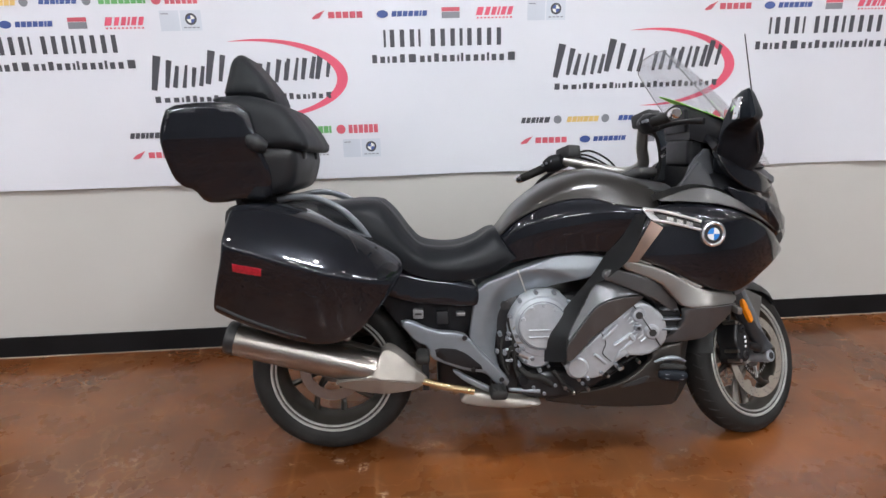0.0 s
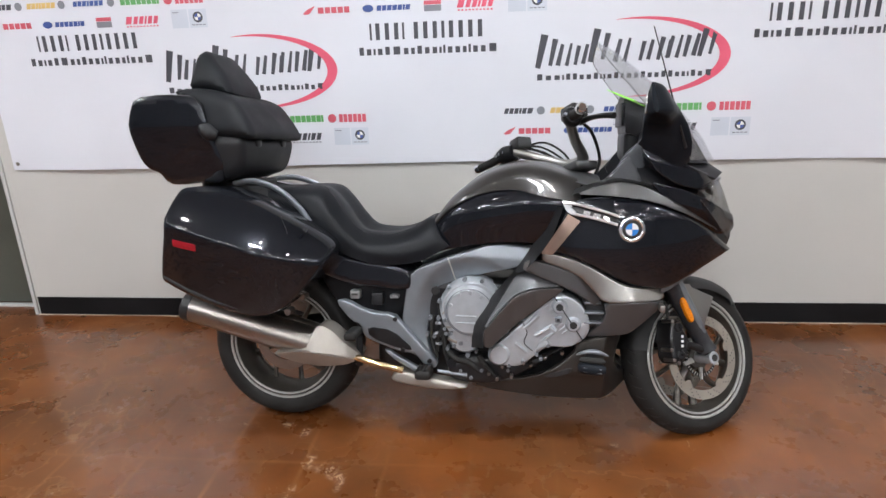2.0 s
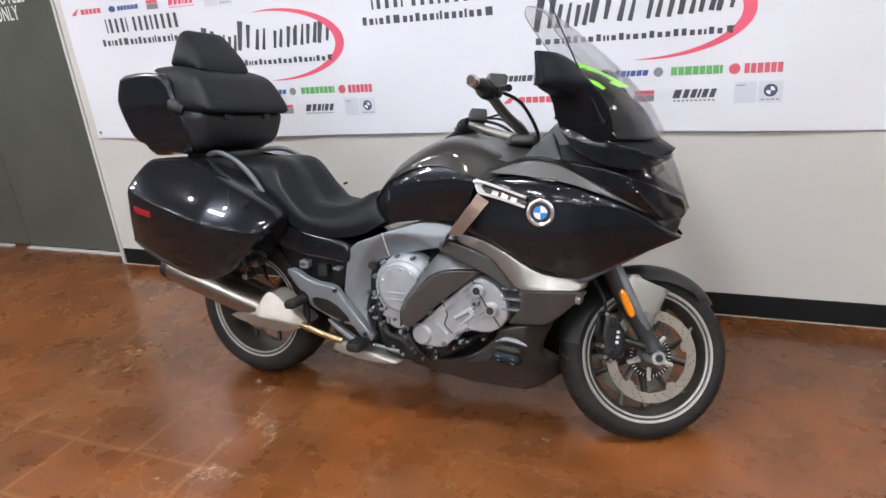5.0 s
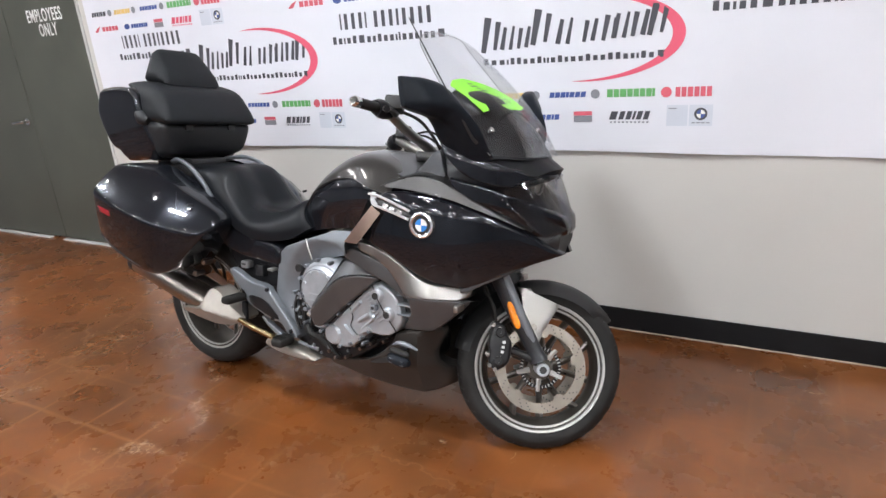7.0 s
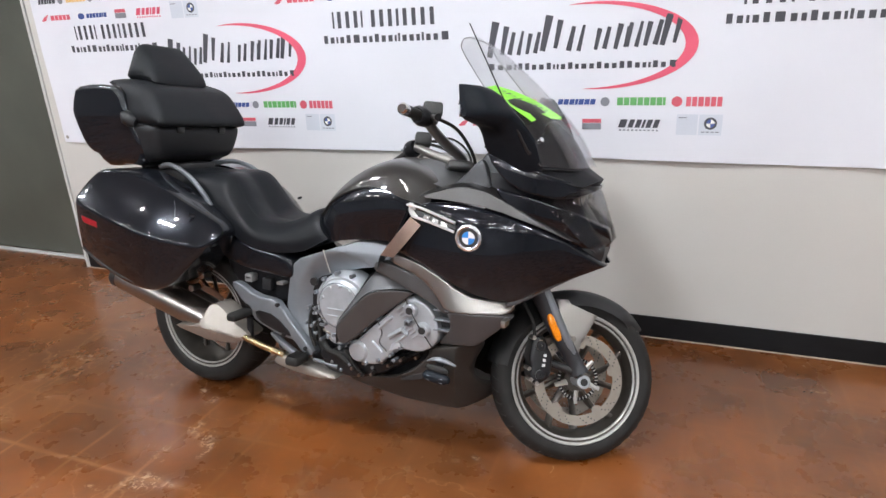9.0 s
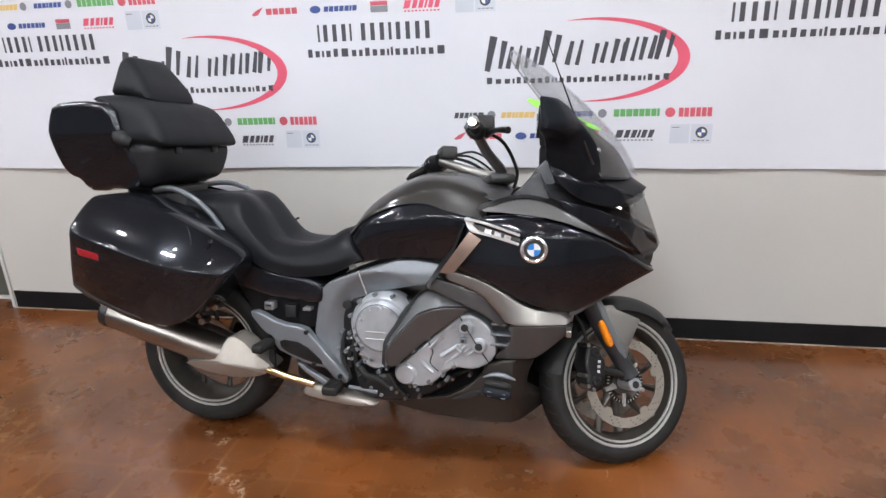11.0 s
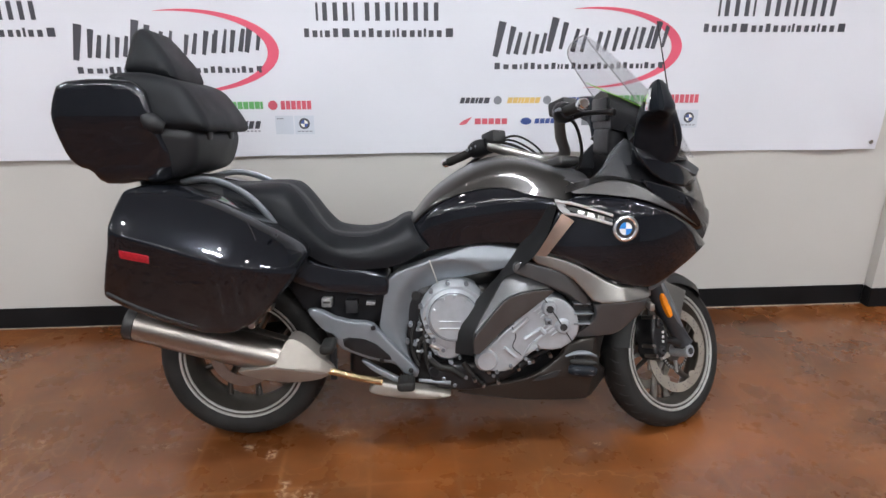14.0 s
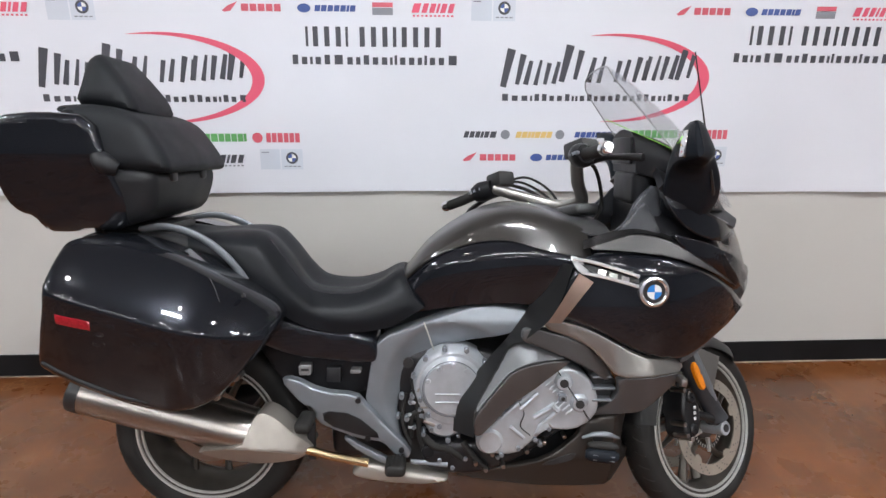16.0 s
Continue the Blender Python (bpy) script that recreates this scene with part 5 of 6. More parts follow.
both("inner_wing", panel([(1.29, 1.0), (1.33, 1.075), (1.39, 1.125), (1.41, 1.06), (1.38, 0.99)], lambda x, z: 0.200 - 0.3 * max(0, z - 1.0), 0.006, None, 0.012, 0.016, 1), SLATE, "grey inner wing beside the instruments")

# one line for each station, from the ridge out over the roll and down the flank
seat_lines = [
    [(-0.12, 0, 0.962), (-0.12, 0.08, 0.962), (-0.11, 0.13, 0.95), (-0.10, 0.15, 0.92), (-0.09, 0.14, 0.88)],
    [(0.03, 0, 0.956), (0.03, 0.10, 0.956), (0.04, 0.155, 0.94), (0.06, 0.175, 0.90), (0.09, 0.17, 0.84)],
    [(0.13, 0, 0.960), (0.13, 0.10, 0.962), (0.135, 0.165, 0.935), (0.15, 0.19, 0.875), (0.17, 0.19, 0.795)],
    [(0.205, 0, 0.946), (0.205, 0.10, 0.955), (0.21, 0.165, 0.915), (0.22, 0.195, 0.845), (0.245, 0.195, 0.75)],
    [(0.262, 0, 0.888), (0.258, 0.10, 0.910), (0.26, 0.168, 0.86), (0.28, 0.198, 0.80), (0.305, 0.20, 0.706)],
    [(0.315, 0, 0.808), (0.31, 0.10, 0.838), (0.32, 0.172, 0.795), (0.34, 0.20, 0.75), (0.365, 0.20, 0.682)],
    [(0.365, 0, 0.774), (0.362, 0.11, 0.792), (0.375, 0.175, 0.755), (0.40, 0.20, 0.72), (0.43, 0.195, 0.668)],
    [(0.47, 0, 0.770), (0.47, 0.11, 0.781), (0.475, 0.172, 0.748), (0.49, 0.197, 0.712), (0.51, 0.188, 0.668)],
    [(0.555, 0, 0.795), (0.555, 0.10, 0.803), (0.565, 0.158, 0.768), (0.58, 0.180, 0.728), (0.60, 0.175, 0.682)],
    [(0.605, 0, 0.832), (0.607, 0.09, 0.832), (0.622, 0.14, 0.798), (0.645, 0.162, 0.758), (0.675, 0.158, 0.722)],
    [(0.632, 0, 0.844), (0.635, 0.08, 0.838), (0.65, 0.128, 0.803), (0.67, 0.148, 0.768), (0.70, 0.148, 0.735)],
]
part("seat", loft(seat_lines, 6, 6), SEATMAT, bike, "black vinyl stepped dual seat")
seat_me = bpy.data.objects["seat"].data
tree = BVHTree.FromPolygons([v.co for v in seat_me.vertices], [tuple(f.vertices) for f in seat_me.polygons])


def on_seat(x, y):
    hit = tree.ray_cast(Vector((x, y, 1.3)), Vector((0, 0, -1)))[0]
    return hit if hit else Vector((x, y, 0.8))


for s in (-1, 1):
    line = catmull([(0.20, s * 0.09, 0), (0.235, s * 0.115, 0), (0.30, s * 0.13, 0), (0.42, s * 0.133, 0), (0.52, s * 0.122, 0), (0.60, s * 0.085, 0)], 6)
    part("seat_seam", sweep([on_seat(p.x, p.y) - Vector((0, 0, 0.0006)) for p in line], 0.0020, 6, 2), SEATMAT, bpy.data.objects["seat"], "stitched seam")
under = [(0.16, 0.77), (0.30, 0.69), (0.555, 0.655), (0.56, 0.60), (0.550, 0.566), (0.43, 0.576), (0.31, 0.588), (0.215, 0.62), (0.155, 0.69)]
both("side_cover", panel(under, lambda x, z: 0.192, 0.014, 0.05, step=0.016), GLOSS, "gloss black side cover")
# Deep black panel closes the void here, its shade put in as colour.
both("recess_shade_panel", panel([(0.18, 0.63), (0.555, 0.60), (0.548, 0.47), (0.43, 0.45), (0.28, 0.47), (0.215, 0.56)], lambda x, z: 0.150, 0.01, 0.05, step=0.03, soft=1), DEEP, "deep black panel put in for the shaded recess below the side cover")
tail = [(-0.34, 0.965), (-0.1, 0.965), (0.10, 0.93), (0.24, 0.78), (0.2, 0.66), (-0.02, 0.62), (-0.26, 0.72), (-0.36, 0.88)]
part("tail_section", slab(tail, lambda x, z: 0.165, 0.04, 0.025), PLASTIC, bike, "black tail section")
for s in (-1, 1):
    part("grab_rail", sweep([(-0.15, s * 0.15, 0.972), (-0.06, s * 0.185, 0.985), (0.02, s * 0.2, 0.968), (0.09, s * 0.207, 0.928), (0.15, s * 0.205, 0.865), (0.20, s * 0.195, 0.78)], [0.008, 0.009, 0.0095, 0.010, 0.010, 0.008], 12, 6, 1.5), FRAMEALU, bike, "satin silver grab rail")

# ---- luggage ----
pan_line = [(-0.255, 0.94), (-0.249, 0.964), (-0.225, 0.972), (-0.09, 0.960), (0.04, 0.915), (0.19, 0.832), (0.285, 0.765), (0.295, 0.722), (0.222, 0.625), (0.145, 0.54), (0.065, 0.51), (-0.04, 0.519), (-0.20, 0.58), (-0.312, 0.626), (-0.318, 0.65), (-0.295, 0.73), (-0.262, 0.83)]
PAN = table((-0.3, 0.475), (-0.2, 0.492), (0.0, 0.488), (0.1, 0.47), (0.2, 0.41), (0.30, 0.315))


def pan_depth(x, z):
    zr = 0.845 - 0.32 * (x + 0.21)
    up = max(0, z - zr)
    return PAN(x) - (0.75 * up + 2.6 * up * up) - 0.12 * max(0, zr - z) - 0.35 * max(0, zr - z) ** 2


pans = both("pannier", panel(pan_line, pan_depth, 0.018, 0.2, step=0.012), GLOSS, "gloss black hard pannier")
for ob, flip in zip(pans, (False, True)):
    F = mirrored if flip else (lambda b: b)
    part("red_reflector", F(panel([(-0.226, 0.797), (-0.136, 0.779), (-0.138, 0.754), (-0.228, 0.771)], lambda x, z: pan_depth(x, z) + 0.0015, 0.001, None, 0.006, 0.010, 0)), REDLENS, ob, "red plastic reflector")
    sy = 1 if flip else -1
    part("front_seam", sweep([(x, sy * (pan_depth(x, z) + 0.0006), z) for x, z in ((0.115, 0.862), (0.135, 0.835), (0.152, 0.805))], 0.0011, 6, 5), PLASTIC, ob, "fine dark seam")
    part("bottom_ledge", sweep([(x, sy * (pan_depth(x, z) - 0.002), z) for x, z in ((-0.30, 0.652), (-0.20, 0.608), (-0.10, 0.568), (-0.02, 0.542))], [0.007, 0.007, 0.006, 0.003], 8, 5), MATTE, ob, "thin ledge along the bottom edge")
    part("lid_screw", rod((0.205, sy * 0.33, 0.812), (0.21, sy * 0.352, 0.816), 0.0055, seg=12, bevel=0.002), DARKMETAL, ob, "small dark screw")

case_line = [(-0.472, 1.300), (-0.35, 1.312), (-0.21, 1.30), (-0.175, 1.17), (-0.14, 1.06), (-0.16, 0.975), (-0.28, 0.985), (-0.305, 0.972), (-0.387, 0.972), (-0.415, 1.018), (-0.452, 1.028), (-0.482, 1.06), (-0.502, 1.137), (-0.508, 1.19), (-0.496, 1.245)]
CASE, PADS, HEAD = (Matrix.Translation((dx, 0, 0)) for dx in (0.0, -0.045, -0.03))
case = part("top_case", slab(case_line, lambda x, z: 0.28 - 0.22 * max(0, 1.2 - z) + 0.02 * max(0, z - 1.2), 0.018, 0.014, 1), GLOSS, bike, "gloss black top case", xf=CASE)
case_front = [(-0.24, 1.20), (-0.15, 1.165), (-0.02, 1.155), (-0.01, 1.11), (-0.035, 1.015), (-0.11, 0.99), (-0.17, 0.977), (-0.19, 1.05)]
part("case_front", slab(case_front, lambda x, z: 0.272 - 0.22 * max(0, 1.2 - z), 0.04, 0.016), MATTE, case, "matt black front of the top case", xf=PADS)
rest = [(-0.32, 1.33), (-0.19, 1.338), (-0.11, 1.32), (-0.05, 1.295), (0.005, 1.215), (0.03, 1.165), (0.02, 1.14), (-0.08, 1.145), (-0.16, 1.152), (-0.195, 1.20), (-0.23, 1.28)]
part("back_pad", slab(rest, lambda x, z: 0.268 - 0.12 * max(0, z - 1.15), 0.05, 0.016), PADMAT, case, "black padded passenger backrest", xf=PADS)
head = [(-0.30, 1.332), (-0.282, 1.40), (-0.268, 1.472), (-0.23, 1.495), (-0.19, 1.45), (-0.13, 1.37), (-0.11, 1.305), (-0.19, 1.325)]
part("head_pad", slab(head, lambda x, z: 0.165 - 0.25 * max(0, z - 1.36), 0.05, 0.014), PADMAT, case, "black padded headrest", xf=HEAD)
for s in (-1, 1):
    part("latch", box((-0.05, s * 0.12 - 0.02, 1.115), (-0.004, s * 0.12 + 0.02, 1.15), 0.006), PLASTIC, case, "black latch", xf=PADS)
    part("speaker_pod", sweep([(-0.17, s * 0.255, 1.20), (-0.14, s * 0.264, 1.17), (-0.11, s * 0.255, 1.155)], [0.02, 0.03, 0.02], 12, 4), MATTE, case, "black speaker pod", xf=PADS)
part("case_carrier", box((-0.32, -0.1, 0.955), (-0.08, 0.1, 0.985), 0.008), PLASTIC, bike, "black carrier under the top case")
part("cable", sweep([(-0.30, -0.12, 0.985), (-0.27, -0.135, 0.965), (-0.22, -0.14, 0.945), (-0.17, -0.13, 0.955)], 0.005, 8), RUBBER, bike, "black cable under the top case")

# ---- exhausts ----
for s in (-1, 1):
    y = s * 0.245
    a, b = Vector((-0.30, y, 0.492)), Vector((0.185, s * 0.239, 0.3615))
    can = part("muffler", sweep([a, a.lerp(b, 0.35), a.lerp(b, 0.7), b], [0.058, 0.061, 0.062, 0.06], 28, 6), STEEL, bike, "brushed steel muffler")
    part("end_cap", sweep([a + (a - b) * 0.07, a + (a - b) * 0.065, a + (a - b) * 0.002], [0.048, 0.058, 0.0595], 28, 3), PLASTIC, can, "black end cap")
    part("upper_pipe", sweep([(-0.12, s * 0.19, 0.482), (0.03, s * 0.19, 0.438), (0.19, s * 0.20, 0.392)], 0.036, 20, 4), STEEL, can, "brushed steel upper pipe")
    YS = lambda x: 0.308 - 0.30 * max(0, x - 0.2) - 0.5 * max(0, x - 0.32)
    top = [(0.046, 0.344), (0.17, 0.357), (0.182, 0.383), (0.205, 0.436), (0.225, 0.442), (0.258, 0.424), (0.30, 0.385), (0.352, 0.336), (0.366, 0.318), (0.358, 0.308), (0.26, 0.333), (0.172, 0.351)]
    ZS = table((0.04, 0.344), (0.172, 0.353), (0.26, 0.335), (0.36, 0.310))
    low = [(0.04, 0.342), (0.17, 0.349), (0.26, 0.331), (0.358, 0.306), (0.345, 0.297), (0.305, 0.281), (0.224, 0.272), (0.13, 0.285), (0.06, 0.318)]
    for name, line, slope in (("heat_shield", top, 0.38), ("shield_flank", low, 0.75)):
        bm = panel(line, lambda x, z: YS(x) - slope * abs(z - ZS(x)), 0.003, None, 0.09, 0.010, 1)
        part(name, bm if s < 0 else mirrored(bm), SHIELD, can, "pale cast heat shield")
    part("exhaust_pipe", sweep([(0.33, s * 0.235, 0.318), (0.42, s * 0.23, 0.29), (0.53, s * 0.22, 0.262)], 0.0135, 18, 5), GOLD, can, "gold-tinted exhaust pipe")
    cov = [(0.478, 0.232), (0.508, 0.262), (0.57, 0.25), (0.65, 0.232), (0.78, 0.212), (0.77, 0.197), (0.70, 0.19), (0.58, 0.197), (0.49, 0.214)]
    bm = panel(cov, lambda x, z: 0.225, 0.014, 0.16, step=0.016)
    part("pipe_cover", bm if s < 0 else mirrored(bm), SHIELD, can, "pale cast pipe cover")

# ---- engine and frame ----
engine = part("engine", box((0.60, -0.15, 0.215), (1.2, 0.15, 0.60), 0.03, 3), DARKMETAL, bike, "dark engine block")
part("gearbox", box((0.40, -0.12, 0.22), (0.68, 0.12, 0.55), 0.04, 3), DARKMETAL, bike, "dark gearbox housing")
spar = [(0.552, 0.64), (0.716, 0.70), (0.88, 0.752), (1.035, 0.735), (1.06, 0.70), (0.97, 0.668), (0.86, 0.640), (0.745, 0.603), (0.66, 0.537), (0.612, 0.43), (0.628, 0.33), (0.66, 0.275), (0.63, 0.262), (0.565, 0.34), (0.517, 0.43), (0.535, 0.55)]
spars = both("frame_spar", panel(spar, lambda x, z: 0.180 + 0.05 * max(0, x - 0.75) - 0.35 * max(0, z - 0.70) - 0.6 * max(0, 0.218 - math.hypot(x - 0.79, z - 0.478)), 0.005, 0.10, step=0.011, soft=1), FRAMEALU, "silver aluminium frame spar")
part("frame_hole", rod((0.652, -0.182, 0.568), (0.652, -0.17, 0.568), 0.016, seg=20), PLASTIC, spars[0], "black plug in the frame")
part("frame_seam", sweep([(0.70, -0.181, 0.698), (0.712, -0.184, 0.665), (0.73, -0.181, 0.612)], 0.0025, 6), RIMLIP, spars[0])
cl = part("clutch_cover", rod((0.79, -0.10, 0.49), (0.79, -0.192, 0.49), 0.135, 0.125, 48, 0.012), ALU, bike, "cast aluminium clutch cover")
part("clutch_cap", rod((0.785, -0.185, 0.497), (0.785, -0.212, 0.497), 0.098, 0.09, 40, 0.008), ALU, cl)
part("cover_lobe", rod((0.765, -0.12, 0.395), (0.765, -0.19, 0.395), 0.075, 0.065, 32, 0.008), ALU, cl)
for a in (0.9, 1.5, 2.1, 2.8):
    part("cover_nub", rod((0.785 + 0.075 * math.cos(a), -0.208, 0.497 + 0.075 * math.sin(a)), (0.785 + 0.075 * math.cos(a), -0.2165, 0.497 + 0.075 * math.sin(a)), 0.008, seg=10, bevel=0.002), ALU, cl)
part("cap_groove", lathe([(0.0865, -0.2135), (0.089, -0.2135), (0.089, -0.2115), (0.0865, -0.2115)], (0.785, 0, 0.497), 48), FRAMEALU, cl)
part("raised_bar", box((0.735, -0.2165, 0.478), (0.81, -0.209, 0.483), 0.002), ALU, cl)
part("raised_bar", box((0.735, -0.2165, 0.452), (0.81, -0.209, 0.457), 0.002), ALU, cl)
for i in range(12):
    a = 2 * math.pi * i / 12 + 0.2
    p = (0.79 + 0.128 * math.cos(a), 0.49 + 0.128 * math.sin(a))
    part("bolt", rod((p[0], -0.17, p[1]), (p[0], -0.198, p[1]), 0.008, seg=10, bevel=0.0015), FRAMEALU, cl)
hc = [(0.85, 0.35), (0.885, 0.385), (0.958, 0.455), (1.046, 0.538), (1.107, 0.59), (1.16, 0.572), (1.195, 0.545), (1.218, 0.50), (1.222, 0.452), (1.198, 0.415), (1.15, 0.387), (1.072, 0.39), (1.035, 0.36), (0.99, 0.318), (0.955, 0.308), (0.90, 0.313)]
hd = part("cylinder_head_cover", panel(hc, lambda x, z: 0.258, 0.008, 0.12, step=0.014, soft=1), ALU, bike, "cast aluminium cylinder head cover")
for px, pz in ((1.114, 0.539), (1.163, 0.475)):
    part("plug_boss", rod((px, -0.25, pz), (px, -0.272, pz), 0.03, 0.024, 24, 0.004), ALU, hd)
    part("plug", rod((px, -0.27, pz), (px, -0.2745, pz), 0.013, seg=16), PLASTIC, hd)
part("gasket_line", sweep([(1.091, -0.2615, 0.58), (1.142, -0.2745, 0.505), (1.198, -0.2615, 0.417)], 0.0022, 6), PLASTIC, hd)
part("split_line", sweep([(0.985, -0.2595, 0.475), (1.0, -0.2605, 0.440), (0.99, -0.2605, 0.402), (1.02, -0.2605, 0.372)], 0.0018, 6), PLASTIC, hd)
part("sensor_clip", box((1.098, -0.282, 0.486), (1.122, -0.262, 0.506), 0.003), FRAMEALU, hd, "small grey sensor clip")
part("sensor_eye", rod((1.11, -0.281, 0.496), (1.11, -0.284, 0.496), 0.006, seg=12), PLASTIC, hd)
for k in range(4):
    part("cooling_rib", rod((1.062 + 0.011 * k, -0.262, 0.527 - 0.010 * k), (1.082 + 0.011 * k, -0.262, 0.545 - 0.010 * k), 0.0035, seg=6), ALU, hd)
    part("cooling_rib", rod((1.092 + 0.011 * k, -0.262, 0.470 - 0.010 * k), (1.112 + 0.011 * k, -0.262, 0.488 - 0.010 * k), 0.0035, seg=6), ALU, hd)
# Solid black strip in place of the shade in this gap.
part("gap_shade_strip", sweep([(0.872, -0.2525, 0.394), (0.955, -0.2525, 0.470), (1.043, -0.2525, 0.552), (1.10, -0.2525, 0.600)], 0.008, 8, 5), PLASTIC, hd, "dark strip standing in for the shaded gap above the head cover")
part("cover_flap", panel([(1.03, 0.372), (1.085, 0.402), (1.068, 0.418), (1.048, 0.412)], lambda x, z: 0.268, 0.003, None, 0.012, 0.012, 0), ALU, hd)
part("round_boss", rod((0.90, -0.25, 0.352), (0.90, -0.268, 0.352), 0.042, 0.036, 28, 0.004), ALU, hd)
for x0, z0, x1, z1, w in ((0.99, 0.455, 1.04, 0.505, 0.007), (1.03, 0.43, 1.09, 0.47, 0.008), (1.045, 0.40, 1.10, 0.45, 0.006), (1.08, 0.47, 1.10, 0.45, 0.01), (0.96, 0.40, 1.0, 0.365, 0.006)):
    part("rib", rod((x0, -0.262, z0), (x1, -0.262, z1), w, seg=8), ALU, hd)
for px, pz in ((0.87, 0.385), (0.93, 0.44), (0.985, 0.49), (1.035, 0.36), (0.985, 0.332), (0.935, 0.312), (1.075, 0.395), (1.05, 0.345)):
    part("bolt", rod((px, -0.235, pz), (px, -0.27, pz), 0.007, seg=10, bevel=0.0015), FRAMEALU, hd)
part("lower_case", panel([(0.70, 0.30), (0.84, 0.33), (0.98, 0.30), (1.18, 0.41), (1.12, 0.35), (0.98, 0.255), (0.86, 0.21), (0.70, 0.225)], lambda x, z: 0.205, 0.02, 0.1, step=0.02), DARKMETAL, bike, "black lower crankcase")
for px, pz in ((0.70, 0.35), (0.715, 0.41), (0.69, 0.46), (0.75, 0.265), (0.83, 0.27), (0.88, 0.25), (0.79, 0.24), (0.93, 0.275)):
    part("bolt", rod((px, -0.16, pz), (px, -0.212, pz), 0.007, seg=10, bevel=0.0015), FRAMEALU, engine)
for pts in ([(0.665, -0.17, 0.52), (0.68, -0.185, 0.44), (0.69, -0.19, 0.33), (0.72, -0.19, 0.25)], [(0.70, -0.19, 0.42), (0.665, -0.185, 0.40), (0.66, -0.18, 0.33)], [(0.82, -0.215, 0.33), (0.86, -0.225, 0.28), (0.90, -0.22, 0.24)]):
    part("hose", sweep(pts, 0.009, 10), RUBBER, engine, "black rubber hose")
for x0, z0, x1, z1 in ((0.69, 0.43, 0.735, 0.43), (0.70, 0.385, 0.735, 0.37), (0.68, 0.48, 0.70, 0.51)):
    part("fitting", rod((x0, -0.185, z0), (x1, -0.185, z1), 0.008, seg=10, bevel=0.001), STEEL, engine)

for px, pz, r in ((0.632, 0.464, 0.008), (0.659, 0.446, 0.006), (0.621, 0.40, 0.007), (0.648, 0.393, 0.008), (0.688, 0.424, 0.007), (0.724, 0.358, 0.008), (0.776, 0.324, 0.009), (0.808, 0.338, 0.006), (0.776, 0.248, 0.007), (0.67, 0.365, 0.006)):
    part("bolt", rod((px, -0.165, pz), (px, -0.198, pz), r, seg=10, bevel=0.0015), FRAMEALU, engine)
for px, pz in ((1.015, 0.31), (0.988, 0.318), (1.066, 0.34), (1.127, 0.359), (0.891, 0.25), (0.944, 0.262), (0.86, 0.27), (0.91, 0.30)):
    part("bolt", rod((px, -0.21, pz), (px, -0.245, pz), 0.0065, seg=10, bevel=0.0015), STEEL, engine)
for pts, r in (([(0.645, -0.175, 0.47), (0.635, -0.185, 0.42), (0.64, -0.19, 0.36), (0.66, -0.19, 0.31)], 0.006), ([(0.70, -0.19, 0.335), (0.735, -0.205, 0.31), (0.78, -0.205, 0.30), (0.82, -0.2, 0.27)], 0.012), ([(0.655, -0.185, 0.40), (0.68, -0.19, 0.395), (0.70, -0.185, 0.385)], 0.005)):
    part("hose", sweep(pts, r, 10), RUBBER, engine, "black rubber hose")
part("oil_cap", rod((0.715, -0.15, 0.29), (0.715, -0.205, 0.29), 0.022, 0.02, 20, 0.003), DEEP, engine, "black round cap")
for z in (0.36, 0.40, 0.44):
    part("bracket", box((0.652, -0.192, z), (0.69, -0.18, z + 0.009), 0.002), ALU, engine)

